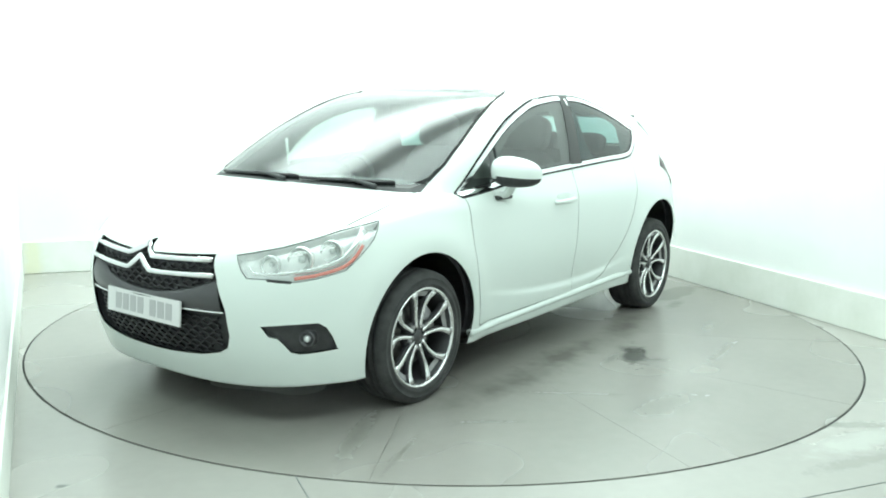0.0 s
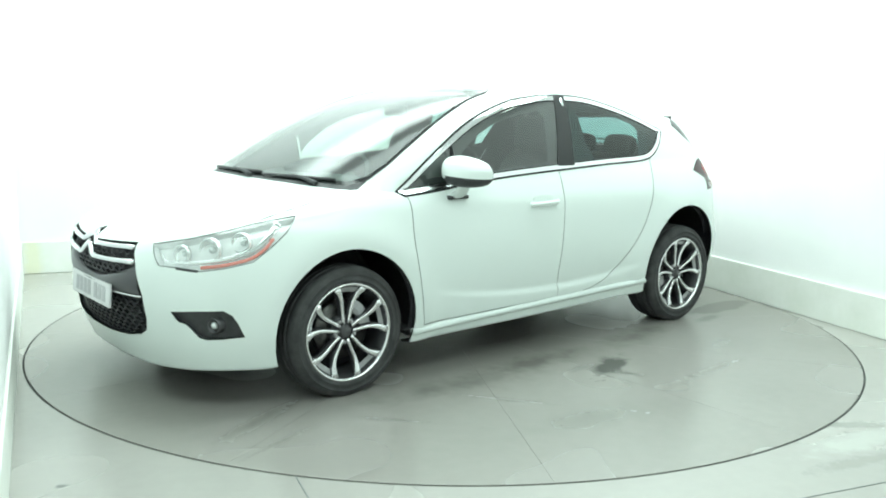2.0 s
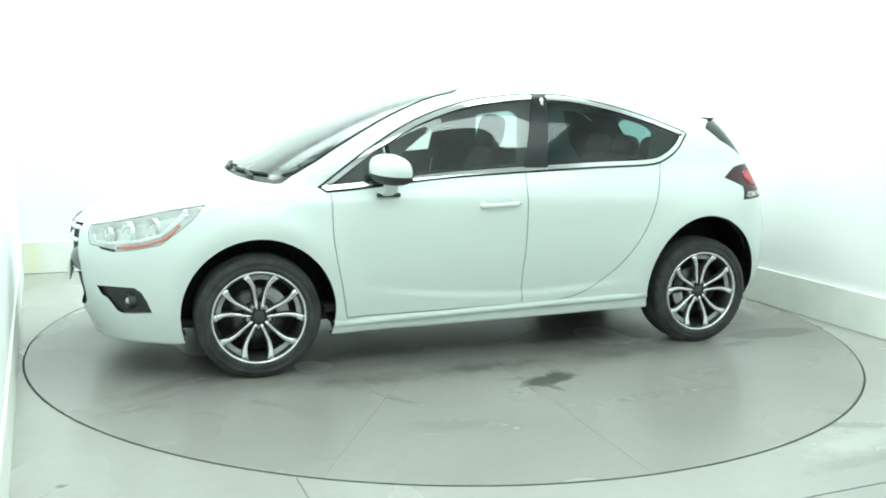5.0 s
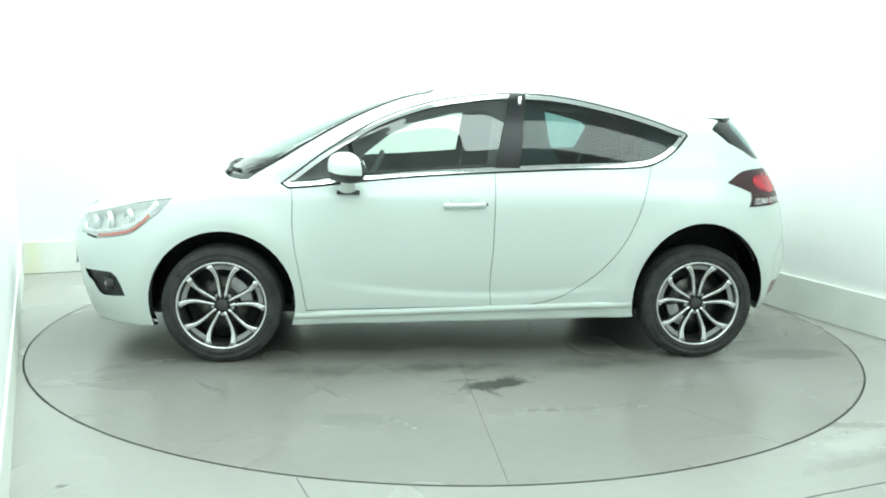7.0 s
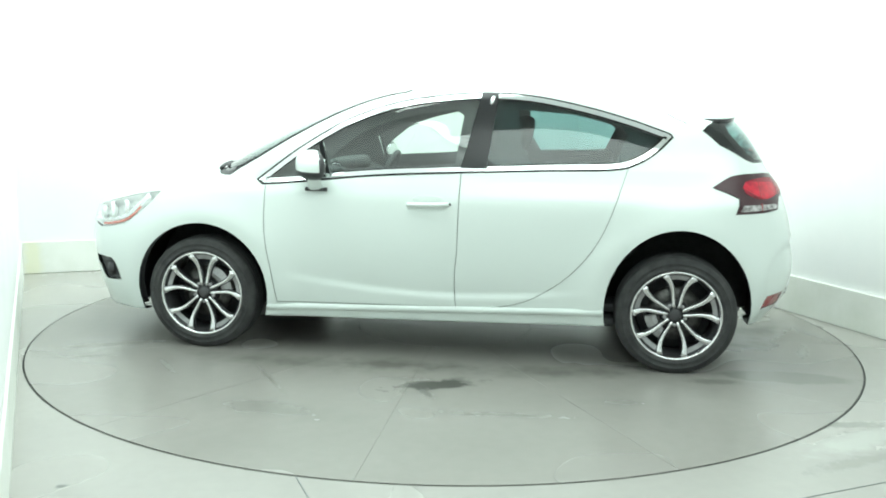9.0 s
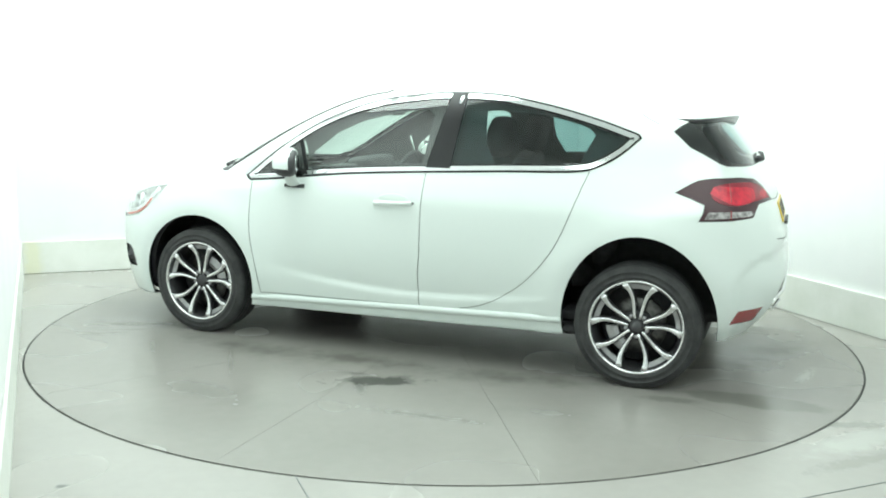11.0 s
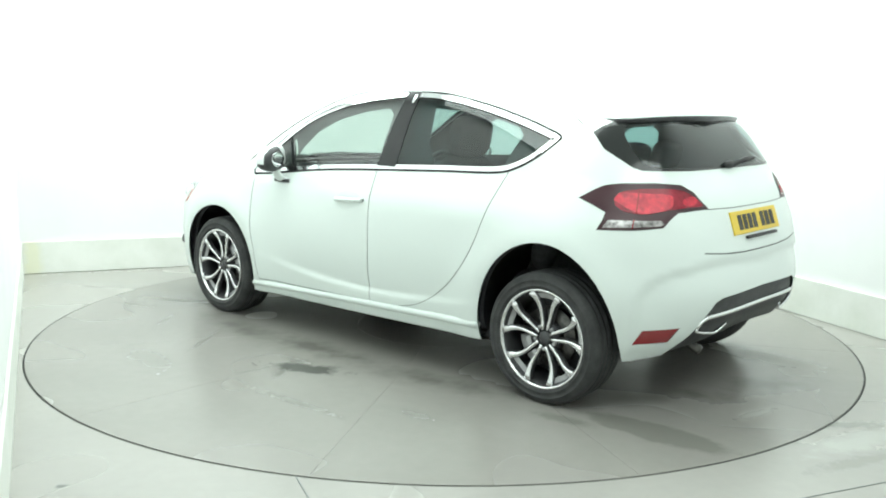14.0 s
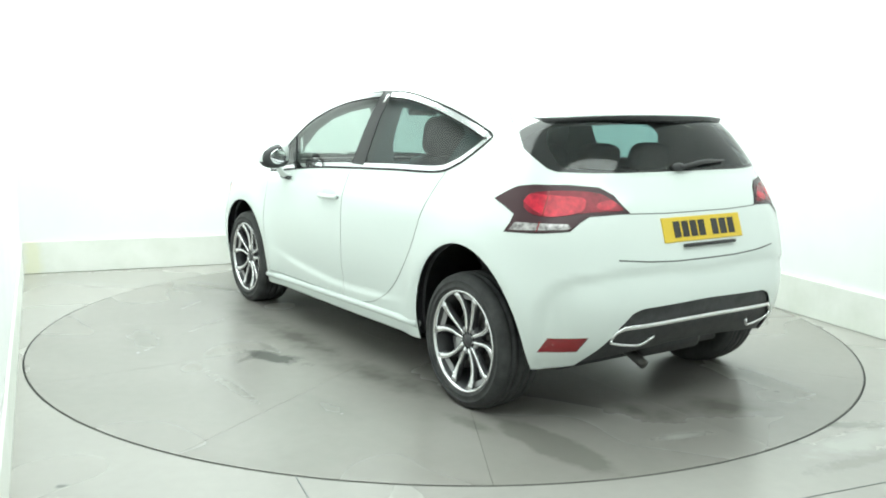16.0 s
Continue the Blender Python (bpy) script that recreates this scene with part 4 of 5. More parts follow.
# ---------------------------------------------------------------- lamps
for s, sd in ((1, L), (-1, R)):
    lamp = skin("headlamp", ["head_lens"], HOUSING, car, "clear headlamp with a bright silver reflector", sides=sd, push=-0.045, rim=-0.044)
    skin("lens", ["head_lens"], LENS, lamp, "clear plastic lens", sides=sd).visible_shadow = False
    skin("lamp_seal", ["head_gap"], SEAM, lamp, sides=sd, push=-0.003)
    for angle, z, r in ((36.0, 0.718, 0.040), (43.0, 0.738, 0.052), (50.5, 0.768, 0.044)):
        p = on_nose(angle, z)
        bm = bmesh.new()
        way = Vector((math.cos(radians(angle * 0.55)), math.sin(radians(angle * 0.55)), 0))
        turn = way.to_track_quat("Y", "Z").to_matrix().to_4x4()
        lathe(bm, [(0.006, -0.03), (r * 0.55, -0.025), (r * 0.9, 0.0), (r, 0.012), (r * 1.08, 0.010), (r * 1.1, -0.01)], 24, Matrix.Translation(p - way * 0.036) @ turn)
        if s < 0:
            bmesh.ops.scale(bm, vec=(1, -1, 1), verts=bm.verts)
            bmesh.ops.reverse_faces(bm, faces=bm.faces)
        part("reflector", bm, LAMP_SILVER, lamp, "round bright silver reflector")
        bm = bmesh.new()
        bmesh.ops.create_uvsphere(bm, u_segments=14, v_segments=8, radius=r * 0.32, matrix=Matrix.Translation(flip(p - way * 0.050, s)))
        part("bulb_lens", bm, LENS_BULB, lamp)
    line_pts = [on_nose(a * 60, z) for a, z in [((AMBER_STRIP[i][0] + AMBER_STRIP[-1 - i][0]) / 2, (AMBER_STRIP[i][1] + AMBER_STRIP[-1 - i][1]) / 2) for i in range(5)]]
    centre = [flip(p, s) for p in spline(line_pts, 18)]
    outs = [(Vector((p.x - 1.2, p.y, 0)).normalized()) for p in centre]
    bm = bmesh.new()
    ribbon(bm, [p - 0.004 * o for p, o in zip(centre, outs)], lambda u: 0.0075, outs, 0.006)
    part("indicator", bm, AMBER, lamp, "pale orange indicator strip")
    # silver sweep beside the reflectors
    line_pts = [on_nose(a, z) for a, z in ((31.8, 0.715), (33.5, 0.685), (40, 0.685), (47.5, 0.70), (53.5, 0.73), (57.5, 0.78), (61, 0.85))]
    centre = [flip(p, s) for p in spline(line_pts, 24)]
    outs = [(Vector((p.x - 1.2, p.y, 0)).normalized()) for p in centre]
    bm = bmesh.new()
    ribbon(bm, [p - 0.016 * o for p, o in zip(centre, outs)], lambda u: 0.005 + 0.012 * u, outs, 0.008)
    part("lamp_trim", bm, CHROME, lamp, "white-silver trim blade")
    # headlamp washer flap
    line_pts = [on_nose(a, z) for a, z in ((36.2, 0.662), (39.0, 0.656), (41.6, 0.652))]
    centre = [flip(p, s) for p in spline(line_pts, 6)]
    bm = bmesh.new()
    ribbon(bm, [p - 0.002 * (Vector((p.x - 1.2, p.y, 0)).normalized()) for p in centre], 0.006, [(Vector((p.x - 1.2, p.y, 0)).normalized()) for p in centre], 0.004)
    part("washer_flap", bm, BLACK, front_bumper)

    # fog lamp in its black recess
    skin("fog_recess", ["fog_recess"], BLACK, front_bumper, "black plastic fog lamp surround", sides=sd, push=-0.018)
    bm = bmesh.new()
    rim_pts = [on_nose(a * 60, z) for a, z in FOG]
    rows = []
    for p in rim_pts + rim_pts[:1]:
        o = Vector((p.x - 1.2, p.y, 0)).normalized()
        rows.append((bm.verts.new(flip(p, s)), bm.verts.new(flip(p - 0.022 * o, s))))
    for a, b in zip(rows, rows[1:]):
        bm.faces.new((a[0], a[1], b[1], b[0]))
    part("recess_rim", bm, SATIN_GREY, front_bumper, smooth=False)
    p = on_nose(44.9, 0.409)
    way = Vector((math.cos(radians(22)), math.sin(radians(22)), 0))
    turn = way.to_track_quat("Y", "Z").to_matrix().to_4x4()
    bm = bmesh.new()
    lathe(bm, [(0.004, -0.004), (0.015, 0.0), (0.026, 0.006), (0.030, 0.016), (0.034, 0.016), (0.036, 0.004), (0.038, -0.02)], 26, Matrix.Translation(p - way * 0.016) @ turn)
    if s < 0:
        bmesh.ops.scale(bm, vec=(1, -1, 1), verts=bm.verts)
    fog = part("fog_lamp", bm, SATIN_GREY, front_bumper, "round clear fog lamp")
    bm = bmesh.new()
    bmesh.ops.create_uvsphere(bm, u_segments=16, v_segments=10, radius=0.016, matrix=Matrix.Translation(flip(p - way * 0.012, s)) @ Matrix.Diagonal((1, 1, 1, 1)))
    part("fog_lens", bm, LENS_BULB, fog)

    # tail lamp
    lamp = skin("tail_lamp", ["tail_smoke"], SMOKE, car, "wraparound tail lamp, smoked edge and red middle", sides=sd, push=0.003, rim=0.015)
    skin("lamp_seal", ["tail_gap"], SEAM, lamp, sides=sd, push=-0.003)
    skin("red_lens", ["tail_red"], RED, lamp, "deep red lens", sides=sd, push=0.005)
    skin("lamp_core", ["tail_core"], RED_CORE, lamp, "bright red reflector core", sides=sd, push=0.006)
    for a0, z0, a1, z1 in ((55.0, 1.035, 55.8, 0.935), (56.3, 0.912, 56.8, 0.872)):
        bm = bmesh.new()
        pts = [flip(on_tail(a0 + (a1 - a0) * i / 7, z0 + (z1 - z0) * i / 7), s) for i in range(8)]
        outs = [Vector((p.x + 1.2, p.y, 0)).normalized() for p in pts]
        ribbon(bm, [p + 0.004 * o for p, o in zip(pts, outs)], 0.0025, outs, 0.004)
        part("lens_rib", bm, RED_DEEP, lamp)
    skin("clear_lens", ["tail_clear"], CLEAR_GREY, lamp, "clear grey lens", sides=sd, push=0.0045)
    skin("rear_reflector", ["rear_reflector"], RED_DEEP, rear_bumper, "dark red reflector", sides=sd, push=-0.002)

# ---------------------------------------------------------------- tail: diffuser, trim, spoiler, wiper
skin("diffuser", ["diffuser"], BLACK, rear_bumper, "black plastic rear diffuser", sides=BOTH, push=-0.012)
line = [(-0.535, 0.414), (-0.522, 0.445), (-0.487, 0.464)] + [(y / 10, 0.468 + 0.006 * (1 - (y / 4) ** 2)) for y in (-4, -3, -2, -1, 0, 1, 2, 3, 4)] + [(0.487, 0.464), (0.522, 0.445), (0.535, 0.414)]
bm = bmesh.new()
ribbon(bm, [on_back(y, z) + Vector((0.006, 0, 0)) for y, z in line], lambda u: 0.010 if 0.1 < u < 0.9 else 0.006, Vector((-1, 0, 0)), 0.012)
part("diffuser_trim", bm, CHROME, rear_bumper, "bright chrome trim bar")
for s in (1, -1):
    bm = bmesh.new()
    loop = [(0.535, 0.416), (0.530, 0.400), (0.48, 0.388), (0.405, 0.376), (0.365, 0.372), (0.345, 0.385), (0.313, 0.412)]
    ribbon(bm, [on_back(s * y, z) + Vector((0.004, 0, 0)) for y, z in loop], 0.006, Vector((-1, 0, 0)), 0.012)
    part("exhaust_trim", bm, CHROME, rear_bumper, "chrome exhaust finisher")
bm = bmesh.new()
tube(bm, [Vector((-1.45, 0.14, 0.26)), Vector((-1.66, 0.14, 0.245)), Vector((-1.76, 0.14, 0.205))], 0.024, 12)
part("tailpipe", bm, DISC_STEEL, car, "steel tailpipe")

bm = bmesh.new()
for s in (1, -1):
    rows = []
    for i in range(25):
        t = 2.13 + 0.87 * i / 24
        k = min(1.0, (t - 2.13) / 0.20)
        k = k * k * (3 - 2 * k)
        base = ring_point(RINGS[8], t)
        inner = ring_point(RINGS[9], t)
        down = ring_point(RINGS[7], t)
        a = base + (inner - base) * 0.30 + Vector((0, 0, 0.004))
        out = (base - inner).normalized()
        tip = base + Vector((out.x, out.y * 0.4, 0)) * 0.085 * k + Vector((0, 0, -0.004 * k))
        low = tip + Vector((0.016, 0, -0.040 * k - 0.002))
        back = base + (down - base) * (0.05 + 0.09 * k)
        row = [a, a + (tip - a) * 0.5 + Vector((0, 0, 0.006 * k)), tip, low, back]
        rows.append([bm.verts.new((p.x, s * p.y if i < 24 else 0.0, p.z)) for p in row])
    for a, b in zip(rows, rows[1:]):
        for k in range(len(a) - 1):
            f = bm.faces.new((a[k], a[k + 1], b[k + 1], b[k]) if s < 0 else (b[k], b[k + 1], a[k + 1], a[k]))
            f.material_index = 0 if k < 2 else 1
bmesh.ops.remove_doubles(bm, verts=bm.verts, dist=1e-5)
spoiler = part("spoiler", bm, PAINT, tailgate, "white roof spoiler with a gloss black lip")
spoiler.data.materials.append(GLOSS_BLACK)

bm = bmesh.new()
a, b = on_back(0.03, 1.128), on_back(-0.30, 1.150)
tube(bm, [a + Vector((-0.03, 0, 0)), (a + b) / 2 + Vector((-0.028, 0, 0.012)), b + Vector((-0.014, 0, 0))], lambda u: 0.013 - 0.006 * u, 8)
bmesh.ops.create_uvsphere(bm, u_segments=12, v_segments=8, radius=0.028, matrix=Matrix.Translation(a + Vector((-0.012, 0, 0))) @ Matrix.Diagonal((0.8, 1.5, 0.7, 1)))
part("rear_wiper", bm, BLACK, tailgate, "black rear wiper")


def on_screen(y, up):
    """A point of the windscreen, up of its way from the base, at that y."""
    t = 0.0
    while t < 0.7 and ring_point(RINGS[7], t).y < abs(y):
        t += 0.005
    a, b = ring_point(RINGS[7], t), ring_point(RINGS[8], t)
    p = a + (b - a) * up + Vector((0.006, 0, 0.014))
    return Vector((p.x, y, p.z))


for y0, u0, y1, u1 in ((0.06, 0.035, -0.56, 0.020), (0.62, 0.045, 0.10, 0.018)):
    bm = bmesh.new()
    tube(bm, [on_screen(y0 + (y1 - y0) * i / 10, u0 + (u1 - u0) * i / 10) for i in range(11)], 0.008, 8)
    wiper = part("windscreen_wiper", bm, BLACK, car, "black windscreen wiper")
    bm = bmesh.new()
    a, b = on_screen(y0 - 0.06 * (1 if y1 < y0 else -1), 0.0), on_screen((y0 + y1) / 2, (u0 + u1) / 2)
    tube(bm, spline([a, (a + b) / 2 + Vector((0.004, 0, 0.008)), b + Vector((0, 0, 0.008))], 8), lambda u: 0.012 - 0.005 * u, 8)
    part("wiper_arm", bm, BLACK, wiper)
skin("scuttle_panel", ["scuttle"], BLACK, car, "black plastic scuttle below the windscreen", sides=BOTH, push=0.001)


# ---------------------------------------------------------------- mirrors, handles, sills
def mirror(s, door):
    def blob(cx, cy, cz, hx, hy, hz, keep, power=2.6):
        bm = bmesh.new()
        bmesh.ops.create_uvsphere(bm, u_segments=28, v_segments=18, radius=1.0)
        for v in bm.verts:
            c = v.co
            q = [math.copysign(abs(k) ** (2 / power), k) for k in c]
            v.co = Vector((cx + hx * q[0] * (1.0 if q[0] > 0 else 0.6) - 0.40 * hy * q[1], cy + s * hy * q[1], cz + hz * q[2] * (1.0 - 0.16 * q[1]) - 0.012 * q[1]))
        bad = [f for f in bm.faces if not keep(f.calc_center_median())]
        bmesh.ops.delete(bm, geom=bad, context="FACES")
        if s < 0:
            bmesh.ops.reverse_faces(bm, faces=bm.faces)
        return bm
    cx, cy, cz = 0.632, s * 0.938, 1.054
    ob = part("mirror", blob(cx, cy, cz, 0.100, 0.112, 0.076, lambda c: c.z > cz - 0.022 and c.x > cx - 0.020 - 0.4 * abs(c.y - cy)), PAINT, door, "white door mirror cap over a black housing")
    part("mirror_housing", blob(cx, cy, cz, 0.0985, 0.1105, 0.0755, lambda c: True), BLACK, ob, "black mirror housing")
    bm = bmesh.new()
    bmesh.ops.create_uvsphere(bm, u_segments=24, v_segments=12, radius=1.0, matrix=Matrix.Translation((cx - 0.056, cy, cz)) @ Matrix.Rotation(s * 0.38, 4, 'Z') @ Matrix.Diagonal((0.006, 0.070, 0.046, 1)))
    part("mirror_glass", bm, CHROME, ob, "mirror glass")
    bm = bmesh.new()
    foot = on_side(0.63, 0.935)
    path = [flip(foot, s) + Vector((0.02, -0.02 * s, -0.005)), flip(foot, s) + Vector((0.01, 0.035 * s, 0.005)), Vector((cx + 0.01, s * 0.925, 1.01))]
    tube(bm, spline(path, 9), lambda u: 0.048 - 0.012 * u, 14, 0.42)
    part("mirror_foot", bm, PAINT, ob, "white mirror foot")
    bm = bmesh.new()
    ribbon(bm, [flip(on_side(x, 0.922), s) + Vector((0, -0.004 * s, 0)) for x in (0.70, 0.66, 0.62, 0.58)], 0.010, Vector((0, s, 0)), 0.030)
    part("mirror_base", bm, BLACK, ob)


def door_handle(s, door):
    bm = bmesh.new()
    pts = [flip(on_side(x, z), s) + Vector((0, s * o, 0)) for x, z, o in ((0.128, 0.856, 0.0), (0.105, 0.857, 0.014), (0.02, 0.860, 0.020), (-0.06, 0.863, 0.018), (-0.088, 0.864, 0.002))]
    tube(bm, spline(pts, 14), 0.0135, 10, 0.95)
    ob = part("door_handle", bm, PAINT, door, "white pull handle")
    bm = bmesh.new()
    c = flip(on_side(0.02, 0.885), s)
    bmesh.ops.create_uvsphere(bm, u_segments=20, v_segments=10, radius=1.0, matrix=Matrix.Translation(c) @ Matrix.Diagonal((0.085, 0.004, 0.026, 1)))
    part("handle_recess", bm, PAINT, ob, "shallow grip recess")
    bm = bmesh.new()
    bmesh.ops.create_uvsphere(bm, u_segments=12, v_segments=8, radius=1.0, matrix=Matrix.Translation(flip(on_side(-0.100, 0.864), s)) @ Matrix.Diagonal((0.006, 0.004, 0.008, 1)))
    part("lock", bm, SATIN_GREY, ob)


for s in (1, -1):
    mirror(s, DOORS[s][0])
    door_handle(s, DOORS[s][0])
    bm = bmesh.new()
    pts = [flip(on_side(x, 0.262 + 0.03 * (0.925 - x)), s) + Vector((0, -0.006 * s, -0.006)) for x in [0.925 - 1.85 * i / 14 for i in range(15)]]
    tube(bm, pts, 0.022, 10, 0.9)
    part("sill", bm, PAINT, body, "white sill rail")
    # chrome clip on the pillar
    bm = bmesh.new()
    ribbon(bm, [flip(on_side(-0.300, 1.438), s), flip(on_side(-0.293, 1.395), s)], 0.009, Vector((0, s * 0.9, 0.4)).normalized(), 0.006)
    part("pillar_clip", bm, CHROME, DOORS[s][1])


# ---------------------------------------------------------------- underside, arch liners
bm = bmesh.new()
box(bm, -1.62, 1.78, -0.55, 0.55, 0.20, 0.26, None, 0.02)
box(bm, -1.0, 0.92, -0.80, 0.80, 0.22, 0.27, None, 0.02)
part("underbody", bm, BLACK, car, "dark underbody")
bm = bmesh.new()
box(bm, -1.70, -1.25, -0.35, 0.10, 0.20, 0.32, None, 0.05)
part("silencer", bm, BLACK, car, "dark exhaust silencer")
for wx, rx, rz in ((1.306, 0.384, 0.384), (-1.313, 0.382, 0.440)):
    for s in (1, -1):
        bm = bmesh.new()
        rows = []
        for i in range(29):
            a = radians(-20 + 220 * i / 28)
            x, z = wx + rx * math.cos(a), max(0.25 if wx > 0 else (0.31 if math.cos(a) < 0 else 0.27), 0.33 + (rz if a > 0 and a < math.pi else 0.4) * math.sin(a))
            lip = on_side(x, z)
            rows.append([bm.verts.new((x, s * (lip.y - 0.004), z)), bm.verts.new((x + 0.03 * math.cos(a), s * (lip.y - 0.03), z + 0.03 * math.sin(a))), bm.verts.new((x + 0.035 * math.cos(a), s * 0.50, z + 0.035 * math.sin(a)))])
        for a, b in zip(rows, rows[1:]):
            for k in range(2):
                bm.faces.new((a[k], a[k + 1], b[k + 1], b[k]))
        bm.faces.new([r[2] for r in rows])
        part("arch_liner", bm, BLACK, body, "black wheel arch liner")


# ---------------------------------------------------------------- wheels
def wheel(x, s):
    """A wheel with ten curved arms in five pairs; its outer face looks along y."""
    HUB = Vector((x, s * 0.765, 0.312))
    face = Matrix.Translation(HUB) @ (Matrix.Identity(4) if s > 0 else Matrix.Rotation(math.pi, 4, "Z"))
    bm = bmesh.new()
    lathe(bm, [(0.228, 0.086), (0.238, 0.096), (0.241, 0.104), (0.237, 0.109), (0.230, 0.108), (0.226, 0.101), (0.225, 0.094)], 64, face)
    rim = part("wheel", bm, ALLOY, car, "polished alloy wheel with ten curved arms")
    bm = bmesh.new()
    lathe(bm, [(0.200, -0.10), (0.216, -0.098), (0.214, -0.06), (0.205, 0.0), (0.209, 0.05), (0.217, 0.083), (0.2255, 0.096)], 64, face)
    part("rim_barrel", bm, ALLOY_DARK, rim)
    bm = bmesh.new()
    lathe(bm, [(0.228, -0.100), (0.262, -0.112), (0.296, -0.110), (0.312, -0.098), (0.3175, -0.070), (0.3175, -0.062), (0.309, -0.060), (0.309, -0.052), (0.320, -0.050), (0.320, -0.028), (0.310, -0.026), (0.310, -0.018), (0.3205, -0.016), (0.3205, 0.016), (0.310, 0.018), (0.310, 0.026), (0.320, 0.028), (0.320, 0.050), (0.309, 0.052), (0.309, 0.060), (0.3175, 0.062), (0.3175, 0.072), (0.313, 0.094), (0.300, 0.107), (0.284, 0.1115), (0.283, 0.1135), (0.279, 0.1135), (0.278, 0.1115), (0.258, 0.113), (0.256, 0.1155), (0.252, 0.1155), (0.250, 0.112), (0.240, 0.104), (0.232, 0.09)], 72, face)
    part("tyre", bm, RUBBER, rim, "black rubber road tyre")
    first = radians(21)
    for k in range(5):
        a = first + k * 2 * math.pi / 5
        for side in (1, -1):
            bm = bmesh.new()
            pts = []
            for i in range(10):
                u = i / 9
                r = 0.040 + 0.186 * u
                ang = a + side * radians(17.0 - 4.5 * math.sin(math.pi * u) + 3.0 * u ** 4)
                h = 0.066 + 0.026 * u - 0.012 * math.sin(math.pi * u)
                pts.append(Vector((r * math.cos(ang), h, r * math.sin(ang))))
            ribbon(bm, pts, lambda u: 0.0072 + 0.0030 * u + 0.0085 * u ** 5, Vector((0, 1, 0)), 0.012)
            bmesh.ops.transform(bm, matrix=face, verts=bm.verts)
            part("spoke", bm, ALLOY, rim)
            bm = bmesh.new()
            ribbon(bm, [p - Vector((0, 0.022, 0)) for p in pts], lambda u: 0.0105 + 0.004 * u + 0.005 * u ** 5, Vector((0, 1, 0)), 0.021)
            bmesh.ops.transform(bm, matrix=face, verts=bm.verts)
            part("spoke_side", bm, ALLOY_DARK, rim)
        # the web that closes a pair at the rim
        bm = bmesh.new()
        rows = []
        for i in range(5):
            u = i / 4
            r = 0.192 + 0.036 * u
            w = radians(13 + 5 * u)
            rows.append([bm.verts.new((r * math.cos(a + w * q), 0.074 + 0.012 * u - 0.006 * (1 - q * q), r * math.sin(a + w * q))) for q in (-1, -0.5, 0, 0.5, 1)])
        for p, q in zip(rows, rows[1:]):
            for j in range(4):
                bm.faces.new((p[j], p[j + 1], q[j + 1], q[j]))
        bmesh.ops.transform(bm, matrix=face, verts=bm.verts)
        bmesh.ops.recalc_face_normals(bm, faces=bm.faces)
        part("spoke_web", bm, ALLOY_WEB, rim)
        bm = bmesh.new()
        b = a + radians(36)
        lathe(bm, [(0.0015, 0.074), (0.009, 0.073), (0.010, 0.066), (0.0105, 0.04)], 10, face @ Matrix.Translation((0.056 * math.cos(b), 0, 0.056 * math.sin(b))))
        part("wheel_bolt", bm, ALLOY_WEB, rim)
    bm = bmesh.new()
    lathe(bm, [(0.001, 0.078), (0.024, 0.077), (0.029, 0.073), (0.031, 0.066)], 24, face)
    cap = part("centre_cap", bm, SATIN_GREY, rim, "grey centre cap")
    bm = bmesh.new()
    lathe(bm, [(0.030, 0.066), (0.045, 0.060), (0.070, 0.058), (0.078, 0.045), (0.080, 0.02)], 40, face)
    part("hub", bm, ALLOY_DARK, rim)
    bm = bmesh.new()
    lathe(bm, [(0.075, 0.026), (0.145, 0.026), (0.147, 0.016), (0.145, 0.004), (0.075, 0.002)], 48, face)
    part("brake_disc", bm, DISC_STEEL, rim, "steel brake disc")
    bm = bmesh.new()
    rows = []
    for i in range(9):
        ang = radians((-38 if x < 0 else 142) * 1.0 + (i - 4) * 8)
        rows.append([bm.verts.new(face @ Vector((r * math.cos(ang), h, r * math.sin(ang)))) for r, h in ((0.098, -0.02), (0.098, 0.048), (0.120, 0.054), (0.158, 0.046), (0.160, -0.02))])
    for p, q in zip(rows, rows[1:]):
        for j in range(4):
            bm.faces.new((p[j], p[j + 1], q[j + 1], q[j]))
    bm.faces.new(rows[0]), bm.faces.new(rows[-1][::-1])
    part("brake_caliper", bm, ALLOY_WEB, rim, "grey brake caliper", smooth=False)
    bm = bmesh.new()
    lathe(bm, [(0.001, -0.03), (0.20, -0.03), (0.205, -0.04)], 40, face)
    part("wheel_back", bm, BLACK, rim)


for wheel_x in (1.309, -1.309):
    for s in (1, -1):
        wheel(wheel_x, s)


# ---------------------------------------------------------------- cabin
def cabin_wall(p, n):
    """The inner face of the shell, drawn in and kept to the cabin."""
    q = p - 0.035 * n
    if p.z < 0.9:
        q = p - 0.06 * n
    return q


skin("cabin_lining", ["", "tailgate", "front_door", "rear_door", "pillar_cover", "window_seal", "window_chrome", "screen_seal", "screen_border", "screen_base", "rear_seal", "front_glass_side", "rear_glass_side"], TRIM, car, "dark cabin lining", sides=BOTH, shape=cabin_wall)


def pad(name, sx, sy, sz, m, mat, parent, label="", power=3.5):
    bm = bmesh.new()
    bmesh.ops.create_uvsphere(bm, u_segments=24, v_segments=16, radius=1.0)
    for v in bm.verts:
        q = [math.copysign(abs(k) ** (2 / power), k) for k in v.co]
        v.co = (q[0] * sx, q[1] * sy, q[2] * sz)
    bmesh.ops.transform(bm, matrix=m, verts=bm.verts)
    return part(name, bm, mat, parent, label)


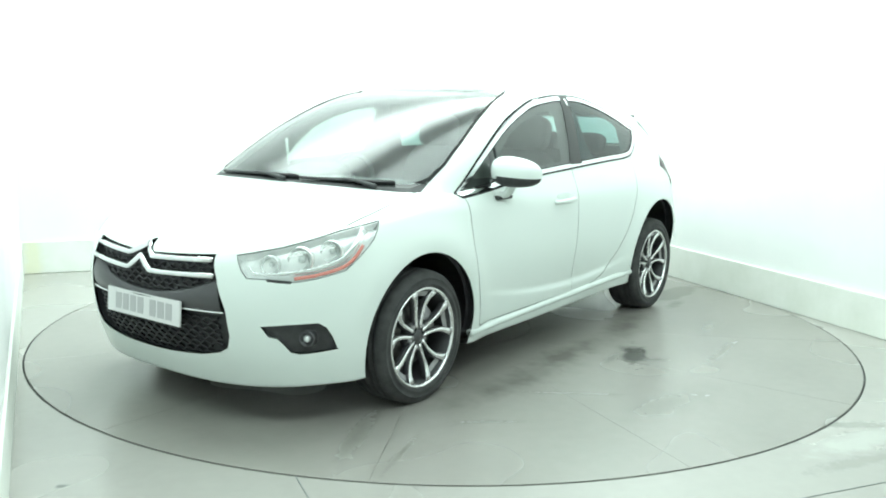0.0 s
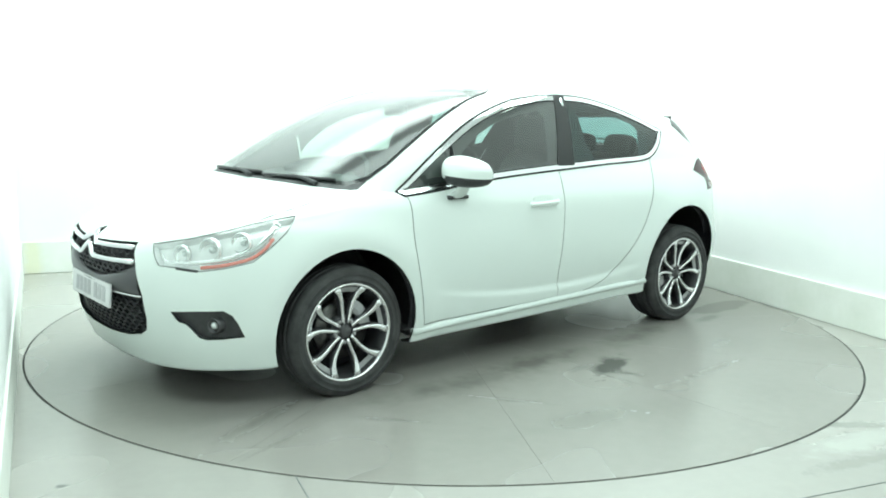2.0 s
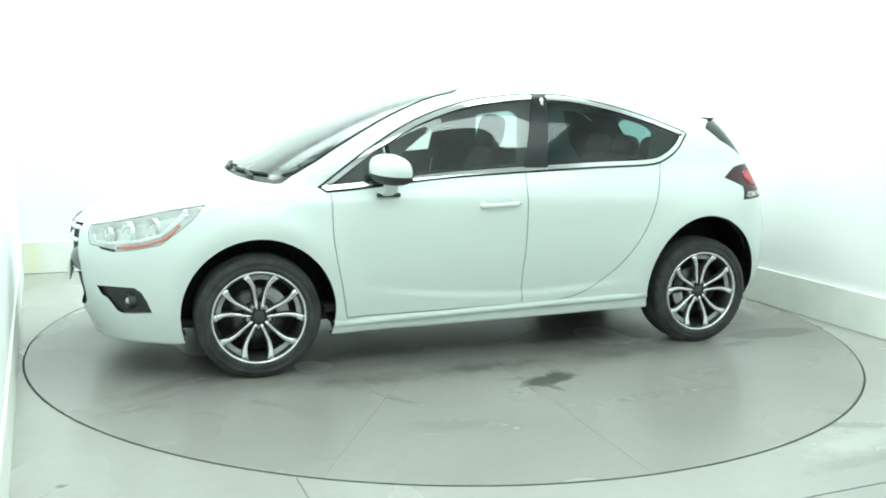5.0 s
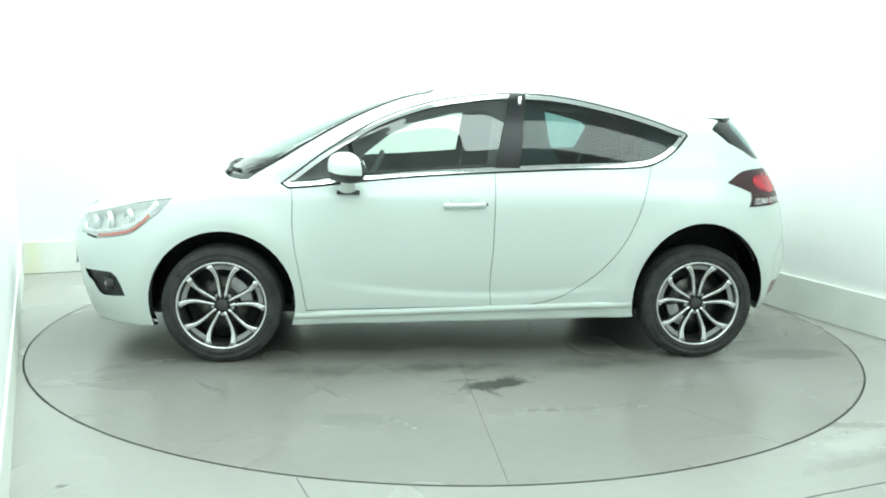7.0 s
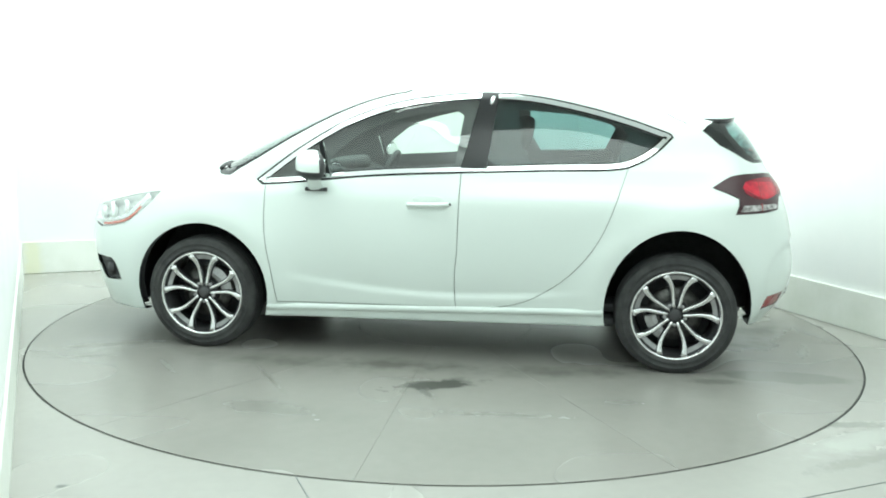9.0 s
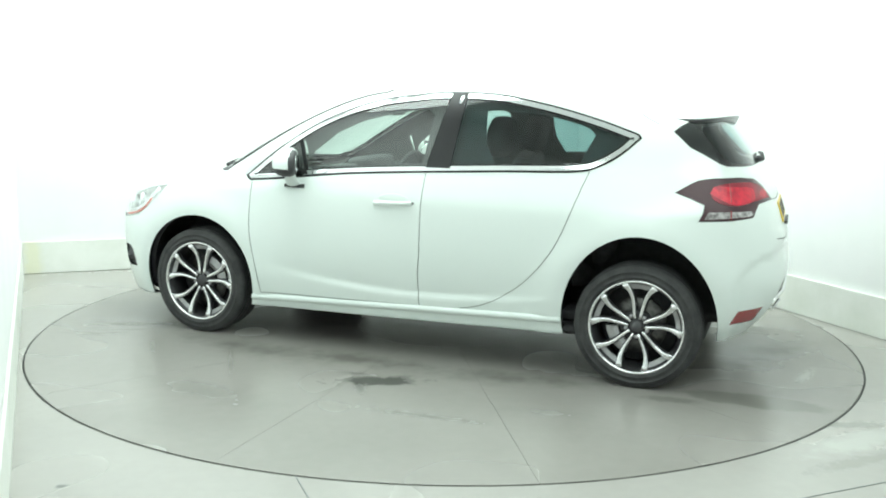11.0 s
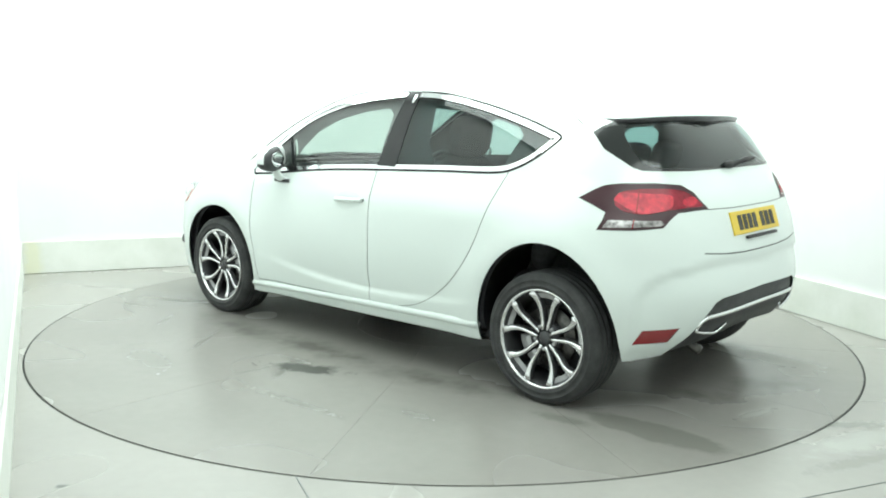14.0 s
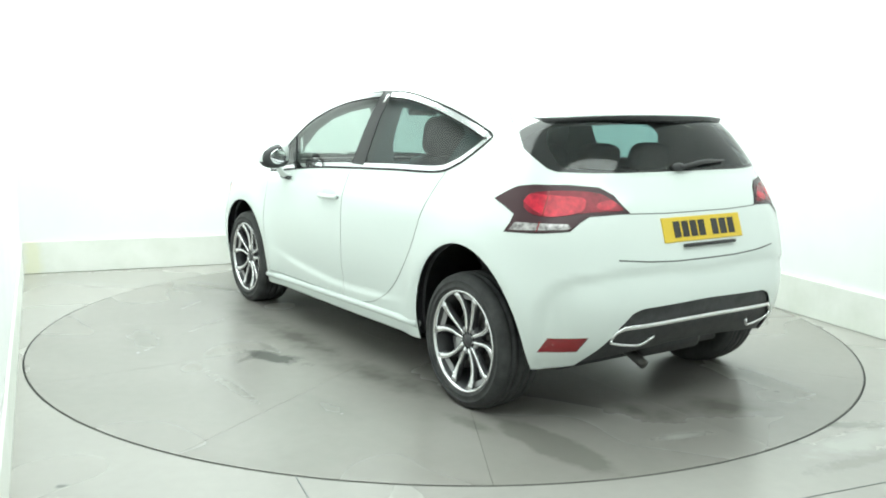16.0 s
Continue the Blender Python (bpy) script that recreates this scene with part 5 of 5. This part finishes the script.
def front_seat(y):
    seat = pad("front_seat", 0.26, 0.25, 0.085, pose(-0.02, y, 0.50, 0, -6, 0), FABRIC, car, "charcoal front seat with a tall headrest")
    pad("backrest", 0.075, 0.235, 0.33, pose(-0.31, y, 0.80, 0, -17, 0), FABRIC, seat)
    pad("headrest", 0.06, 0.15, 0.115, pose(-0.42, y, 1.215, 0, -12, 0), FABRIC, seat)
    for q in (-0.06, 0.06):
        bm = bmesh.new()
        tube(bm, [Vector((-0.40, y + q, 1.05)), Vector((-0.412, y + q, 1.18))], 0.007, 8)
        part("headrest_post", bm, CHROME, seat)


for y in (0.36, -0.36):
    front_seat(y)
bench = pad("rear_bench", 0.25, 0.62, 0.09, pose(-0.80, 0, 0.50, 0, -5, 0), FABRIC, car, "charcoal rear bench seat")
pad("backrest", 0.075, 0.62, 0.31, pose(-1.12, 0, 0.79, 0, -20, 0), FABRIC, bench)
for y in (0.36, 0.0, -0.36):
    pad("headrest", 0.05, 0.125, 0.075, pose(-1.25, y, 1.135, 0, -15, 0), FABRIC, bench)
bm = bmesh.new()
rows = []
for x, z in ((1.12, 0.93), (0.95, 0.975), (0.80, 0.985), (0.70, 0.95), (0.66, 0.86), (0.68, 0.70), (0.74, 0.55)):
    rows.append([bm.verts.new((x - 0.10 * (abs(y) / 0.7) ** 2, y, z)) for y in [-0.70 + 1.4 * i / 14 for i in range(15)]])
for a, b in zip(rows, rows[1:]):
    for k in range(14):
        bm.faces.new((a[k], a[k + 1], b[k + 1], b[k]))
dash = part("dashboard", bm, TRIM, car, "dark grey dashboard")
pad("instrument_hood", 0.13, 0.19, 0.05, pose(0.76, -0.36, 0.985, 0, 8, 0), TRIM, dash)
bm = bmesh.new()
ring = [Vector((0.0, 0.185 * math.cos(2 * math.pi * i / 32), 0.185 * math.sin(2 * math.pi * i / 32))) for i in range(33)]
tube(bm, ring, 0.016, 10, 1.0, Vector((1, 0, 0)))
for a in (0, 180, 270):
    tube(bm, [Vector((0, 0.04 * math.cos(radians(a)), 0.04 * math.sin(radians(a)))), Vector((0, 0.18 * math.cos(radians(a)), 0.18 * math.sin(radians(a))))], 0.018, 8, 0.5, Vector((1, 0, 0)))
bmesh.ops.create_uvsphere(bm, u_segments=16, v_segments=10, radius=0.07, matrix=Matrix.Diagonal((0.4, 1, 1, 1)))
bmesh.ops.transform(bm, matrix=pose(0.50, -0.36, 0.90, 0, -24, 0), verts=bm.verts)
part("steering_wheel", bm, BLACK, car, "black steering wheel on the right-hand side")
bm = bmesh.new()
box(bm, -1.55, 0.95, -0.72, 0.72, 0.28, 0.33, None, 0.01)
part("cabin_floor", bm, TRIM, car, "dark carpeted cabin floor")
bm = bmesh.new()
box(bm, -1.74, -1.15, -0.60, 0.60, 0.985, 1.005, None, 0.008)
part("parcel_shelf", bm, TRIM, car, "dark parcel shelf")
bm = bmesh.new()
box(bm, -0.30, 0.65, -0.11, 0.11, 0.33, 0.60, None, 0.03)
part("centre_console", bm, TRIM, car, "dark centre console")
bm = bmesh.new()
p = SKIN.ray_cast(Vector((0.42, 0.001, 2.0)), Vector((0, 0, -1)))[0]
box(bm, -0.012, 0.012, -0.11, 0.11, -0.032, 0.032, Matrix.Translation((p.x - 0.02, 0, p.z - 0.085)), 0.012)
part("rear_view_mirror", bm, BLACK, car, "black rear-view mirror")
half.free()


def motions():
    rows = []
    for t, angle in SPIN:
        rows.append((t, Matrix.Rotation(radians(angle), 4, "Z")))
    walk(table, rows)
    walk(car, [(t, m @ Matrix.Translation((*CAR_AT, 0))) for t, m in rows])


motions()
